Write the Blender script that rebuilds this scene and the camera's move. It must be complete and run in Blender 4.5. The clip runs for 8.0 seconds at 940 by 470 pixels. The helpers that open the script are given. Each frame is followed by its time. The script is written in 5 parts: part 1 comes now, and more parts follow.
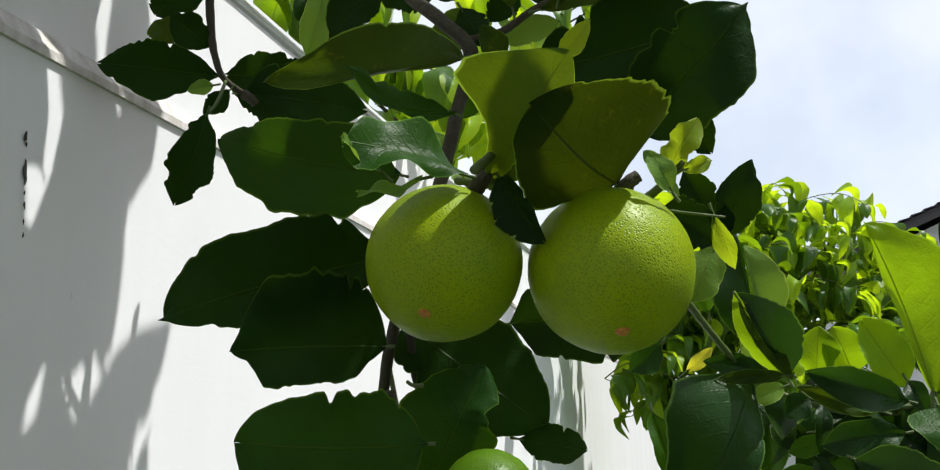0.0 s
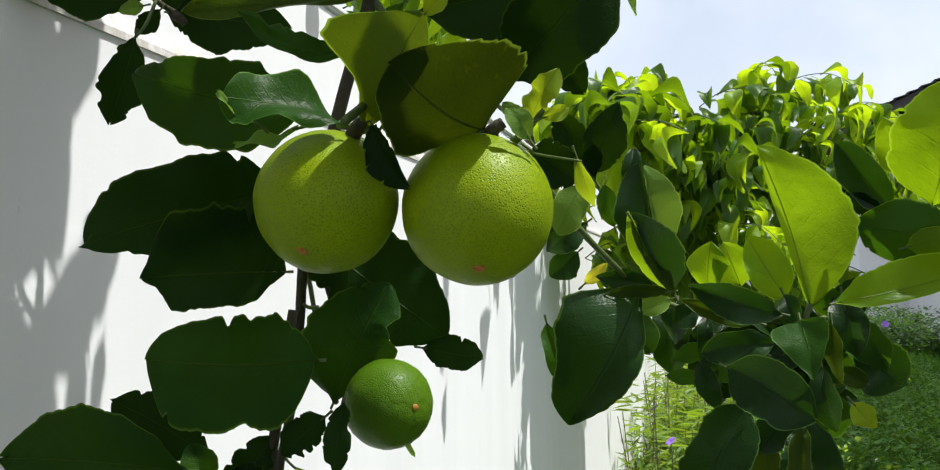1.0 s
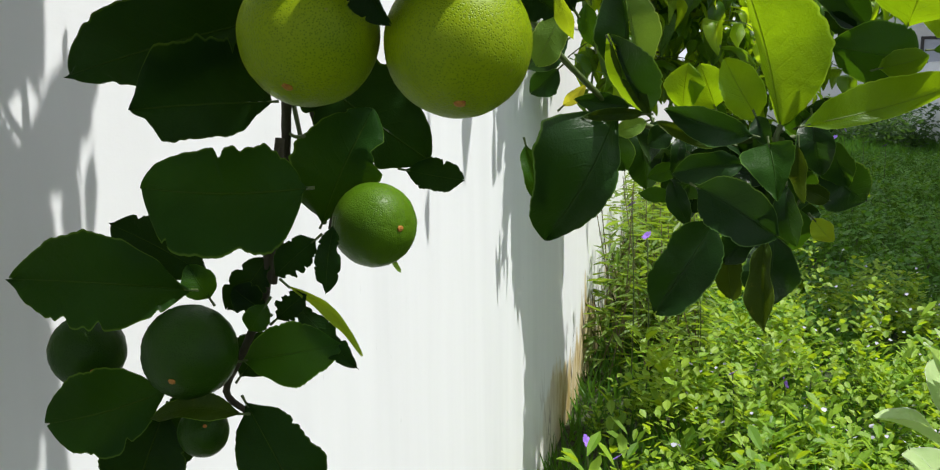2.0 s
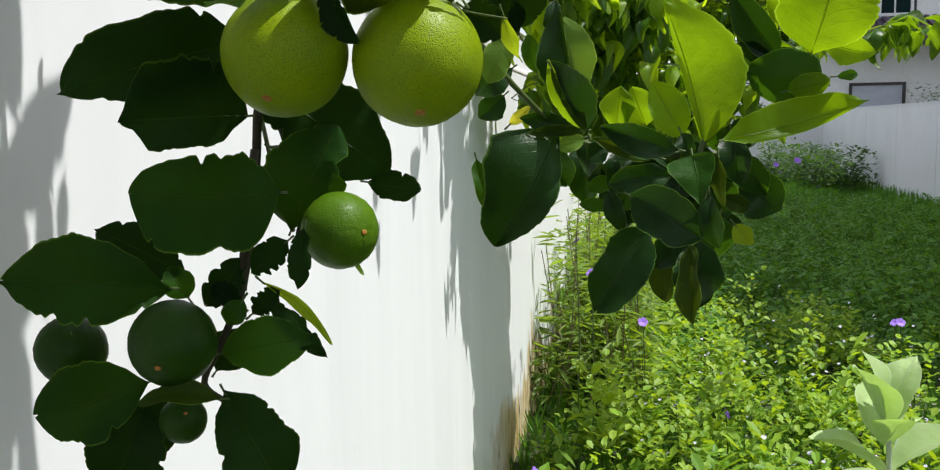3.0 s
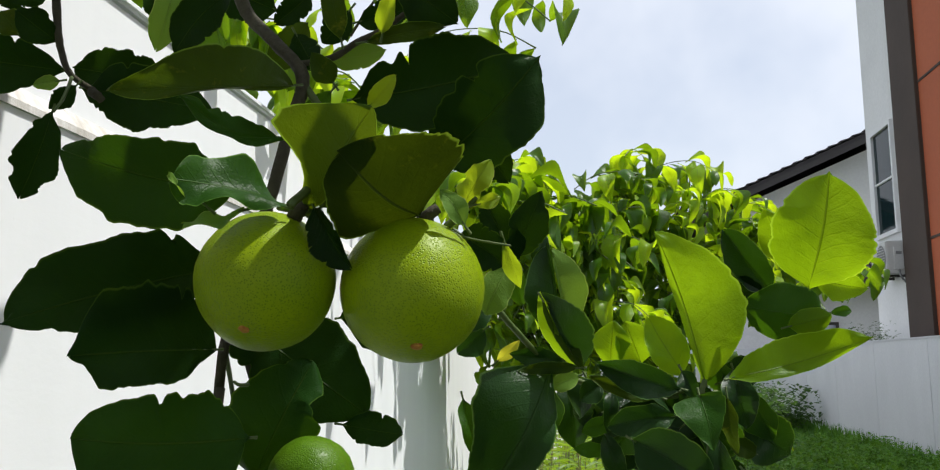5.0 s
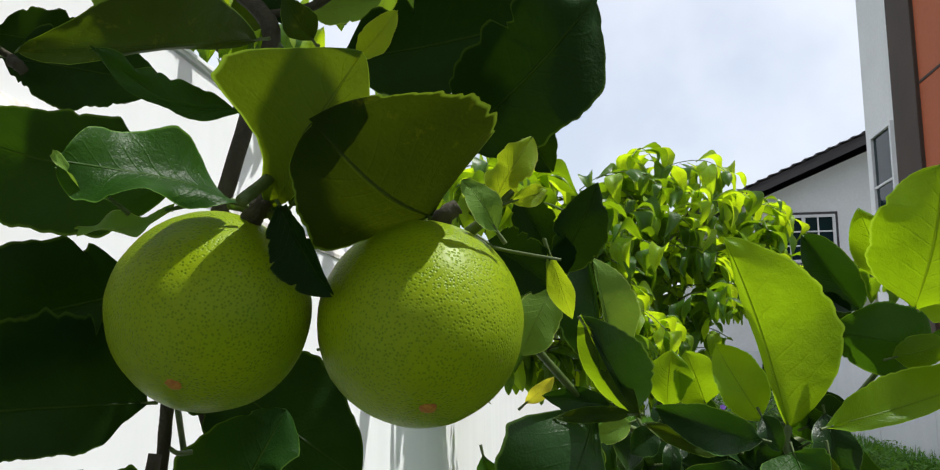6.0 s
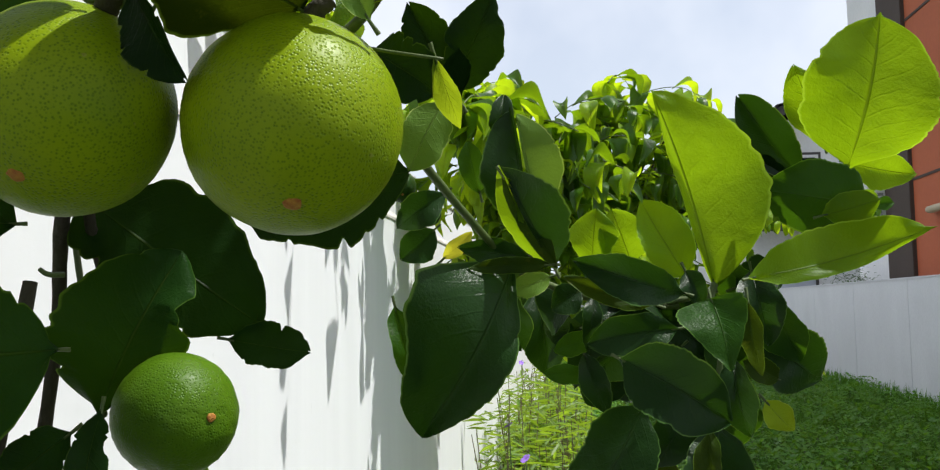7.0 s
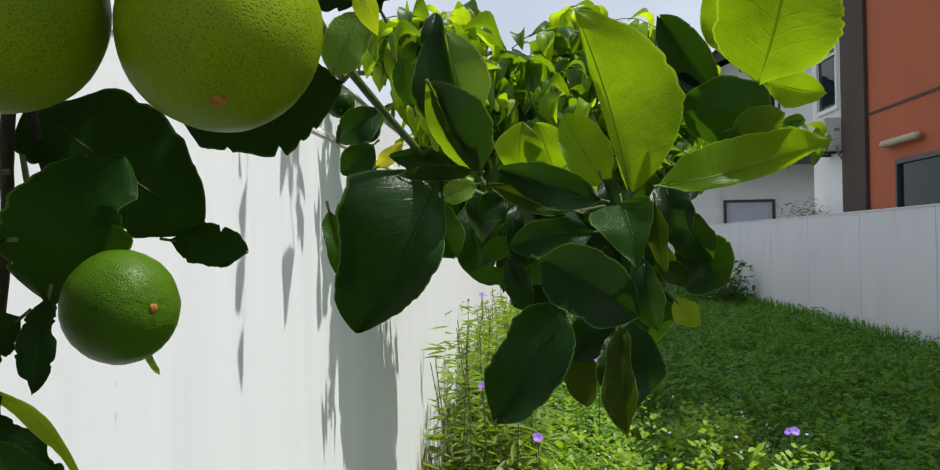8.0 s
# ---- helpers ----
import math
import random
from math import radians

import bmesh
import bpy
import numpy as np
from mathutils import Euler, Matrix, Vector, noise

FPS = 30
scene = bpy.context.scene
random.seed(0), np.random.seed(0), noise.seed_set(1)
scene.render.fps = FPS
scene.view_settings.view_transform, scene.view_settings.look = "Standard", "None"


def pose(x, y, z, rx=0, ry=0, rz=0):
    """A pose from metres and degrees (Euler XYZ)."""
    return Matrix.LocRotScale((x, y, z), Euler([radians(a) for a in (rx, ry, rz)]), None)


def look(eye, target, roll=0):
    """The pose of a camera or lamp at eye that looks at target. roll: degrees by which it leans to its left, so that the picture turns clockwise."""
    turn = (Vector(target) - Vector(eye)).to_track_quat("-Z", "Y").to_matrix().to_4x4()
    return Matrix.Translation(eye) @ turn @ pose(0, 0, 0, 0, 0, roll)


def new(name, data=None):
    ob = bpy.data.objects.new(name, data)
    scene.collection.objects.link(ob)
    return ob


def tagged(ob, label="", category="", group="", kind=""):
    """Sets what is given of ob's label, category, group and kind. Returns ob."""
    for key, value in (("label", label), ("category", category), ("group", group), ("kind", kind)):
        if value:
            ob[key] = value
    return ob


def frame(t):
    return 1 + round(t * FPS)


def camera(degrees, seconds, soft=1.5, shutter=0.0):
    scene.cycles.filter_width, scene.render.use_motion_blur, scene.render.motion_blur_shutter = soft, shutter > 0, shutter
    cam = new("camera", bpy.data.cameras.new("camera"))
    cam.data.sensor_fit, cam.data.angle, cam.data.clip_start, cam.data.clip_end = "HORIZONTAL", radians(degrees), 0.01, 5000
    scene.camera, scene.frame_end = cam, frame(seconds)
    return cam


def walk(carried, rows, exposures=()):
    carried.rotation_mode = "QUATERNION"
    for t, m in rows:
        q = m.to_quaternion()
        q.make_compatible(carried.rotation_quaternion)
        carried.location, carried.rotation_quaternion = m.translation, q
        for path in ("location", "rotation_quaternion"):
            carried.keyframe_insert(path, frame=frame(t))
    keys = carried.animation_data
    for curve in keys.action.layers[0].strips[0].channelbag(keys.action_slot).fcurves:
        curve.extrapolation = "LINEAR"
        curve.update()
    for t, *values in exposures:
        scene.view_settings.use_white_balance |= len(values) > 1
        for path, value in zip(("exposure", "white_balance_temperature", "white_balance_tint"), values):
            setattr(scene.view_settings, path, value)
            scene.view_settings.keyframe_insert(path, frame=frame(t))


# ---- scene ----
cam = camera(54.1, 8.0, soft=1.2)
ROWS = [
    (0.0, 0.0000, 0.0000, 1.3000, 101.41, 0.71, 15.01),
    (0.5, 0.0400, -0.0141, 1.3169, 99.86, 0.66, 15.39),
    (1.0, 0.0703, -0.0250, 1.3258, 93.36, 0.62, 15.35),
    (1.5, 0.0690, -0.0243, 1.3530, 86.57, 0.66, 15.27),
    (1.7, 0.0727, -0.0274, 1.3508, 84.02, 0.67, 14.95),
    (2.25, 0.0762, -0.0605, 1.3385, 79.20, 0.95, 13.40),
    (2.8, 0.0794, -0.0944, 1.3251, 80.42, 1.10, 11.54),
    (3.0, 0.0828, -0.1040, 1.3266, 83.35, 0.98, 10.80),
    (3.5, 0.0867, -0.1019, 1.3295, 90.93, 0.72, 9.24),
    (4.0, 0.0649, -0.0708, 1.3184, 96.37, 0.57, 7.99),
    (4.5, 0.0498, -0.0703, 1.3254, 97.70, 0.64, 7.61),
    (4.7, 0.0495, -0.0691, 1.3252, 97.82, 0.65, 7.46),
    (5.8, 0.0192, 0.0449, 1.3435, 98.24, 0.86, 7.28),
    (6.0, 0.0151, 0.0794, 1.3486, 98.12, 0.78, 7.18),
    (6.5, 0.0326, 0.1178, 1.3220, 97.82, 0.89, 6.90),
    (7.0, 0.0478, 0.1071, 1.3022, 94.54, 0.93, 6.27),
    (7.5, 0.0637, 0.0847, 1.2893, 91.88, 1.05, 5.16),
    (8.0, 0.0683, 0.0779, 1.2857, 90.46, 1.04, 3.95),
]
walk(cam, [(t, pose(x, y, z, rx, ry, rz)) for t, x, y, z, rx, ry, rz in ROWS],
     exposures=[(0.0, 0.52), (1.0, 0.54), (1.6, 0.46), (3.0, 0.48), (4.5, 0.42), (6.5, 0.45), (7.0, 0.46), (7.5, 0.42), (8.0, 0.21)])

# ---- light ----
SUN = Vector((0.43, 0.06, 0.90)).normalized()
world = bpy.data.worlds.new("sky")
scene.world = world
world.use_nodes = True
wn = world.node_tree
wn.nodes.clear()
sky = wn.nodes.new("ShaderNodeTexSky")
sky.sky_type = "NISHITA"
sky.sun_disc = False
sky.sun_elevation = math.asin(SUN.z)
sky.sun_rotation = math.atan2(SUN.x, SUN.y)
sky.dust_density = 2.0
coords = wn.nodes.new("ShaderNodeTexCoord")
clouds = wn.nodes.new("ShaderNodeTexNoise")
clouds.inputs["Scale"].default_value = 2.6
clouds.inputs["Detail"].default_value = 5.0
clouds.inputs["Roughness"].default_value = 0.55
cover = wn.nodes.new("ShaderNodeMapRange")
cover.inputs["From Min"].default_value = 0.36
cover.inputs["From Max"].default_value = 0.62
cover.inputs["To Min"].default_value = 0.55
cover.inputs["To Max"].default_value = 0.97
mixc = wn.nodes.new("ShaderNodeMix")
mixc.data_type = "RGBA"
mixc.inputs["B"].default_value = (6.5, 6.85, 7.55, 1)
back = wn.nodes.new("ShaderNodeBackground")
back.inputs["Strength"].default_value = 0.107
wout = wn.nodes.new("ShaderNodeOutputWorld")
wn.links.new(coords.outputs["Generated"], clouds.inputs["Vector"])
wn.links.new(clouds.outputs["Fac"], cover.inputs["Value"])
wn.links.new(cover.outputs["Result"], mixc.inputs["Factor"])
wn.links.new(sky.outputs["Color"], mixc.inputs["A"])
wn.links.new(mixc.outputs["Result"], back.inputs["Color"])
wn.links.new(back.outputs["Background"], wout.inputs["Surface"])
sun = new("sun", bpy.data.lights.new("sun", "SUN"))
sun.data.energy, sun.data.angle, sun.data.color = 4.2, radians(0.53), (1.0, 0.985, 0.95)
scene.view_settings.exposure = 0.42
sun.matrix_world = look(SUN * 30, (0, 0, 0))


# ---- materials ----
def material(name):
    m = bpy.data.materials.new(name)
    m.use_nodes = True
    m.node_tree.nodes.clear()
    return m, m.node_tree


def node(nt, kind, **values):
    n = nt.nodes.new(kind)
    for key, value in values.items():
        n.inputs[key.replace("_", " ")].default_value = value
    return n


def calc(nt, op, a, b=None, c=None):
    n = nt.nodes.new("ShaderNodeMath")
    n.operation = op
    for i, v in enumerate((a, b, c)):
        if v is None:
            continue
        if isinstance(v, (int, float)):
            n.inputs[i].default_value = v
        else:
            nt.links.new(v, n.inputs[i])
    return n.outputs[0]


def blend(nt, fac, a, b):
    n = nt.nodes.new("ShaderNodeMix")
    n.data_type = "RGBA"
    for key, v in (("Factor", fac), ("A", a), ("B", b)):
        if isinstance(v, (tuple, int, float)):
            n.inputs[key].default_value = v if not isinstance(v, tuple) else (*v[:3], 1)
        else:
            nt.links.new(v, n.inputs[key])
    return n.outputs["Result"]


def span(nt, value, lo, hi, a=0.0, b=1.0):
    n = nt.nodes.new("ShaderNodeMapRange")
    for key, v in (("From Min", lo), ("From Max", hi), ("To Min", a), ("To Max", b)):
        n.inputs[key].default_value = v
    nt.links.new(value, n.inputs["Value"])
    return n.outputs["Result"]


def grain(nt, scale, detail=4.0, rough=0.55, stretch=None, where="Object"):
    tc = nt.nodes.new("ShaderNodeTexCoord")
    n = node(nt, "ShaderNodeTexNoise", Scale=scale, Detail=detail, Roughness=rough)
    if stretch:
        mp = nt.nodes.new("ShaderNodeMapping")
        mp.inputs["Scale"].default_value = stretch
        nt.links.new(tc.outputs[where], mp.inputs["Vector"])
        nt.links.new(mp.outputs["Vector"], n.inputs["Vector"])
    else:
        nt.links.new(tc.outputs[where], n.inputs["Vector"])
    return n.outputs["Fac"]


def bumped(nt, height, strength, distance):
    n = node(nt, "ShaderNodeBump", Strength=strength, Distance=distance)
    nt.links.new(height, n.inputs["Height"])
    return n.outputs["Normal"]


def surface(nt, color, rough=0.6, normal=None, metal=0.0, spec=0.5):
    p = node(nt, "ShaderNodeBsdfPrincipled", Metallic=metal)
    p.inputs["Specular IOR Level"].default_value = spec
    for key, v in (("Base Color", color), ("Roughness", rough), ("Normal", normal)):
        if v is None:
            continue
        if isinstance(v, (tuple, int, float)):
            p.inputs[key].default_value = v if not isinstance(v, tuple) else (*v[:3], 1)
        else:
            nt.links.new(v, p.inputs[key])
    return p.outputs["BSDF"]


def finish(nt, shader):
    out = nt.nodes.new("ShaderNodeOutputMaterial")
    nt.links.new(shader, out.inputs["Surface"])


def plain(name, a, b, scale=6.0, rough=0.6, relief=0.2, depth=0.003, fine=60.0, stretch=None, metal=0.0):
    """Two tones by a broad grain, with a finer grain as relief."""
    m, nt = material(name)
    g = grain(nt, scale, stretch=stretch)
    f = grain(nt, fine, 3.0)
    col = blend(nt, span(nt, g, 0.3, 0.7), a, b)
    col = blend(nt, span(nt, f, 0.3, 0.7, 0.0, 0.25), col, tuple(0.75 * v for v in a))
    finish(nt, surface(nt, col, rough, bumped(nt, f, relief, depth), metal))
    return m


def leaf_material(name, dark, light, through_color, rib, share=0.4, rough=0.4, spec=0.07, blotch=0.0, line=0.75, hem=0.8):
    """Leaf skin: midrib and side veins along the blade's own run, mottling, pale margin brightened as if backlit, light
    passing through.
    """
    m, nt = material(name)
    uv = nt.nodes.new("ShaderNodeUVMap")
    sep = nt.nodes.new("ShaderNodeSeparateXYZ")
    nt.links.new(uv.outputs["UV"], sep.inputs["Vector"])
    along = sep.outputs["X"]
    side = calc(nt, "ABSOLUTE", calc(nt, "MULTIPLY_ADD", sep.outputs["Y"], 2.0, -1.0))
    mid = span(nt, side, 0.008, 0.028, 1.0, 0.0)
    info = nt.nodes.new("ShaderNodeObjectInfo")
    wig = grain(nt, 70.0, 2.0)
    run = calc(nt, "SUBTRACT", calc(nt, "MULTIPLY_ADD", wig, 0.05, along), calc(nt, "MULTIPLY", side, 0.26))
    cell = calc(nt, "PINGPONG", calc(nt, "MULTIPLY", run, 9.0), 0.5)
    vein = calc(nt, "MULTIPLY", span(nt, cell, 0.0, 0.09, 1.0, 0.0), span(nt, side, 0.05, 0.9, 1.0, 0.15))
    broad = grain(nt, 26.0, 3.0)
    fine = grain(nt, 700.0, 2.0)
    patch = grain(nt, 9.0, 4.0, 0.65)
    col = blend(nt, span(nt, broad, 0.32, 0.68), dark, light)
    col = blend(nt, span(nt, patch, 0.5, 0.72, 0.0, 0.55), col, tuple(2.0 * v for v in light))
    col = blend(nt, calc(nt, "MULTIPLY", info.outputs["Random"], 0.35), col, tuple(0.6 * v for v in dark))
    if blotch:
        spots = span(nt, grain(nt, 90.0, 5.0, 0.7), 0.6, 0.72, 0.0, blotch)
        col = blend(nt, spots, col, (0.42, 0.36, 0.03))
    lines = calc(nt, "MAXIMUM", mid, calc(nt, "MULTIPLY", vein, 0.13))
    edge = span(nt, side, 0.95, 0.98)
    rim = tuple(min(0.6, 2.4 * v) for v in rib)
    col = blend(nt, calc(nt, "MULTIPLY", lines, line), col, rib)
    col = blend(nt, calc(nt, "MULTIPLY", edge, hem), col, rim)
    relief = calc(nt, "ADD", calc(nt, "ADD", calc(nt, "MULTIPLY", lines, -0.6), calc(nt, "MULTIPLY", fine, 0.16)), calc(nt, "MULTIPLY", broad, 1.8))
    nrm = bumped(nt, relief, 0.75, 0.0022)
    skin = surface(nt, col, rough, nrm, 0.0, spec)
    glow = node(nt, "ShaderNodeBsdfTranslucent")
    tcol = blend(nt, span(nt, broad, 0.3, 0.7), through_color, tuple(0.72 * v for v in through_color))
    tcol = blend(nt, calc(nt, "MULTIPLY", lines, 0.75), tcol, tuple(0.35 * v for v in through_color))
    tcol = blend(nt, calc(nt, "MULTIPLY", edge, 0.85 * hem), tcol, (0.42, 0.6, 0.03))
    nt.links.new(tcol, glow.inputs["Color"])
    nt.links.new(nrm, glow.inputs["Normal"])
    mix = node(nt, "ShaderNodeMixShader", Fac=share)
    nt.links.new(skin, mix.inputs[1])
    nt.links.new(glow.outputs["BSDF"], mix.inputs[2])
    finish(nt, mix.outputs["Shader"])
    return m


# Near-black, middle and bright lime greens hold shade and sun in their colours.
LEAF = {
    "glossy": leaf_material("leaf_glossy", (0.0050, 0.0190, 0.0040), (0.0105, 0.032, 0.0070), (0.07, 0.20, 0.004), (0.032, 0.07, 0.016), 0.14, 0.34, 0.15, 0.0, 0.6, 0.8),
    "mature_shaded": leaf_material("leaf_mature_shaded", (0.0028, 0.0120, 0.0020), (0.0085, 0.0285, 0.0046), (0.06, 0.15, 0.002), (0.040, 0.075, 0.010), 0.11, 0.42, 0.055, 0.0, 0.65, 0.3),
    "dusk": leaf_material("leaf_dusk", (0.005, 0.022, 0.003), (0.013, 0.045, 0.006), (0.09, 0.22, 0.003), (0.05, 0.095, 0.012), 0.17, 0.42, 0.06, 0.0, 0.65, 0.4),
    "mid": leaf_material("leaf_mid", (0.011, 0.042, 0.004), (0.020, 0.064, 0.007), (0.11, 0.27, 0.005), (0.06, 0.13, 0.018), 0.26, 0.4, 0.1, 0.0, 0.65, 0.5),
    "olive": leaf_material("leaf_olive", (0.014, 0.034, 0.003), (0.028, 0.056, 0.004), (0.11, 0.175, 0.003), (0.06, 0.11, 0.015), 0.24, 0.5, 0.10, 0.25),
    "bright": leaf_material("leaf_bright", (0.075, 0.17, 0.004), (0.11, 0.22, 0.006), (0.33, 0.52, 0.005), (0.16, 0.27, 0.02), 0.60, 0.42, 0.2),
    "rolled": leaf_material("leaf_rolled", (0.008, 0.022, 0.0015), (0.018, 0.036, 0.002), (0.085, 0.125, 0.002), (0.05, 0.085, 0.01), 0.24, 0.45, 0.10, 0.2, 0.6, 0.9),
    # lighter copy, with sun through the leaf put into its colour
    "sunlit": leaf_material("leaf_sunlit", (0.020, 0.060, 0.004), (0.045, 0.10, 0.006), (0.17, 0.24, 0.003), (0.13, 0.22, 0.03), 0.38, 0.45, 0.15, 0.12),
    "young": leaf_material("leaf_young", (0.13, 0.23, 0.010), (0.20, 0.31, 0.014), (0.55, 0.70, 0.015), (0.28, 0.38, 0.05), 0.5, 0.45, 0.2),
    "yellow": leaf_material("leaf_yellow", (0.40, 0.42, 0.02), (0.52, 0.44, 0.03), (0.8, 0.75, 0.04), (0.5, 0.5, 0.1), 0.45, 0.5, 0.4),
    "under": leaf_material("leaf_under", (0.10, 0.20, 0.03), (0.14, 0.26, 0.045), (0.26, 0.42, 0.03), (0.22, 0.32, 0.08), 0.35, 0.6, 0.15),
    "bush": leaf_material("leaf_bush", (0.016, 0.056, 0.004), (0.040, 0.105, 0.007), (0.30, 0.50, 0.006), (0.09, 0.16, 0.025), 0.42, 0.35, 0.3, 0.0, 0.6, 0.3),
    "bush_young_lit": leaf_material("leaf_bush_young_lit", (0.12, 0.25, 0.008), (0.25, 0.38, 0.012), (0.64, 0.86, 0.012), (0.33, 0.42, 0.04), 0.55, 0.42, 0.4, 0.0, 0.6, 0.3),
    "calotropis": leaf_material("leaf_pale", (0.34, 0.47, 0.20), (0.46, 0.58, 0.28), (0.5, 0.75, 0.12), (0.55, 0.65, 0.4), 0.35, 0.6, 0.1),
}


def peel(name, low, high, gland, scar):
    m, nt = material(name)
    tc = nt.nodes.new("ShaderNodeTexCoord")
    vor = nt.nodes.new("ShaderNodeTexVoronoi")
    vor.inputs["Scale"].default_value = 860.0
    vor.inputs["Randomness"].default_value = 0.85
    nt.links.new(tc.outputs["Object"], vor.inputs["Vector"])
    pit = span(nt, vor.outputs["Distance"], 0.05, 0.5, 1.0, 0.0)
    broad = grain(nt, 22.0, 3.0)
    lump = grain(nt, 130.0, 2.0)
    col = blend(nt, span(nt, broad, 0.3, 0.7), low, high)
    col = blend(nt, calc(nt, "MULTIPLY", pit, 0.66), col, gland)
    marks = span(nt, grain(nt, 150.0, 2.0), 0.74, 0.78)
    col = blend(nt, calc(nt, "MULTIPLY", marks, 0.55), col, scar)
    height = calc(nt, "ADD", calc(nt, "MULTIPLY", pit, -0.3), calc(nt, "MULTIPLY", lump, 0.6))
    p = node(nt, "ShaderNodeBsdfPrincipled", Roughness=0.40)
    p.inputs["Subsurface Weight"].default_value = 0.06
    p.inputs["Subsurface Radius"].default_value = (0.004, 0.006, 0.001)
    p.inputs["Subsurface Scale"].default_value = 1.0
    p.inputs["Specular IOR Level"].default_value = 0.14
    nt.links.new(col, p.inputs["Base Color"])
    nt.links.new(bumped(nt, height, 0.55, 0.0011), p.inputs["Normal"])
    finish(nt, p.outputs["BSDF"])
    return m


PEEL = {
    "ripe": peel("peel_light_green", (0.160, 0.240, 0.002), (0.222, 0.302, 0.003), (0.040, 0.096, 0.002), (0.26, 0.25, 0.06)),
    "half": peel("peel_mid_green", (0.046, 0.110, 0.003), (0.078, 0.156, 0.005), (0.034, 0.090, 0.003), (0.30, 0.28, 0.05)),
    "green": peel("peel_dark_green", (0.012, 0.042, 0.002), (0.024, 0.066, 0.003), (0.009, 0.032, 0.002), (0.13, 0.19, 0.03)),
}
SCAR = plain("peel_scar", (0.42, 0.20, 0.02), (0.28, 0.07, 0.01), 400.0, 0.7, 0.6, 0.001, 900.0)
BARK = plain("bark", (0.028, 0.022, 0.012), (0.06, 0.055, 0.025), 60.0, 0.85, 0.8, 0.002, 260.0, (1, 1, 0.25))
SMUT = plain("black_smudge", (0.03, 0.03, 0.028), (0.07, 0.07, 0.065), 300.0, 0.9, 0.2, 0.001, 600.0)
TWIG = plain("green_twig", (0.045, 0.085, 0.012), (0.09, 0.12, 0.025), 120.0, 0.6, 0.4, 0.001, 500.0)


def wall_paint():
    """White masonry paint: faint streaks, trowel marks, dirt that runs down, flaked brown patches at the foot."""
    m, nt = material("white_wall_paint")
    tc = nt.nodes.new("ShaderNodeTexCoord")
    sep = nt.nodes.new("ShaderNodeSeparateXYZ")
    nt.links.new(tc.outputs["Object"], sep.inputs["Vector"])
    streak = grain(nt, 9.0, 4.0, 0.6, (1, 1, 0.08))
    trowel = grain(nt, 26.0, 4.0, 0.6, (1, 1, 2.5))
    fine = grain(nt, 300.0, 2.0)
    col = blend(nt, span(nt, streak, 0.35, 0.75, 0.0, 0.6), (0.795, 0.81, 0.815), (0.70, 0.715, 0.72))
    smut = span(nt, grain(nt, 45.0, 5.0, 0.7, (1, 1, 0.3)), 0.70, 0.76, 0.0, 0.5)
    col = blend(nt, smut, col, (0.25, 0.24, 0.22))
    damp = calc(nt, "MULTIPLY", span(nt, sep.outputs["Y"], 2.7, 3.3), span(nt, sep.outputs["Y"], 8.0, 6.5))
    low = span(nt, calc(nt, "MULTIPLY_ADD", grain(nt, 3.2, 5.0, 0.6, (1, 1.0, 0.55)), -1.25, sep.outputs["Z"]), -0.42, -0.34, 1.0, 0.0)
    foot = calc(nt, "MULTIPLY", damp, low)
    tone = blend(nt, span(nt, grain(nt, 14.0, 4.0, 0.6, (1, 1, 0.4)), 0.4, 0.6), (0.62, 0.53, 0.34), (0.40, 0.28, 0.10))
    col = blend(nt, foot, col, tone)
    crack = span(nt, calc(nt, "ABSOLUTE", calc(nt, "SUBTRACT", grain(nt, 4.0, 4.0, 0.6, (1, 1.0, 0.35)), 0.5)), 0.006, 0.02, 1.0, 0.0)
    near_foot = span(nt, sep.outputs["Z"], 0.28, 0.42, 1.0, 0.0)
    col = blend(nt, calc(nt, "MULTIPLY", calc(nt, "MULTIPLY", damp, near_foot), crack), col, (0.07, 0.05, 0.035))
    h = calc(nt, "ADD", calc(nt, "MULTIPLY", trowel, 1.0), calc(nt, "MULTIPLY", fine, 0.2))
    finish(nt, surface(nt, col, 0.62, bumped(nt, h, 0.14, 0.002)))
    return m


WALL = wall_paint()
LEDGE = plain("weathered_ledge", (0.42, 0.39, 0.34), (0.72, 0.71, 0.69), 26.0, 0.8, 0.5, 0.002, 200.0, (1, 3, 1))
FENCE = plain("grey_white_fence_paint", (0.60, 0.605, 0.62), (0.67, 0.675, 0.69), 1.6, 0.75, 0.25, 0.004, 30.0, (1, 1, 0.6))
STUCCO = plain("white_stucco", (0.74, 0.74, 0.74), (0.82, 0.82, 0.82), 0.8, 0.8, 0.3, 0.006, 18.0)
ORANGE = plain("orange_stucco", (0.42, 0.10, 0.036), (0.48, 0.12, 0.043), 0.7, 0.8, 0.3, 0.006, 18.0)
BROWN = plain("brown_stucco", (0.048, 0.031, 0.022), (0.065, 0.043, 0.031), 0.9, 0.8, 0.3, 0.006, 18.0)
TILE = plain("dark_roof_tile", (0.030, 0.026, 0.028), (0.055, 0.046, 0.048), 2.0, 0.7, 0.4, 0.01, 12.0)
PURPLE = plain("purple_roof_tile", (0.075, 0.055, 0.085), (0.11, 0.085, 0.12), 2.0, 0.6, 0.4, 0.01, 12.0)
TRIM = plain("white_trim", (0.72, 0.72, 0.72), (0.78, 0.78, 0.78), 3.0, 0.5, 0.1, 0.002, 40.0)
DARKTRIM = plain("dark_frame", (0.035, 0.03, 0.03), (0.05, 0.045, 0.042), 3.0, 0.5, 0.1, 0.002, 40.0)
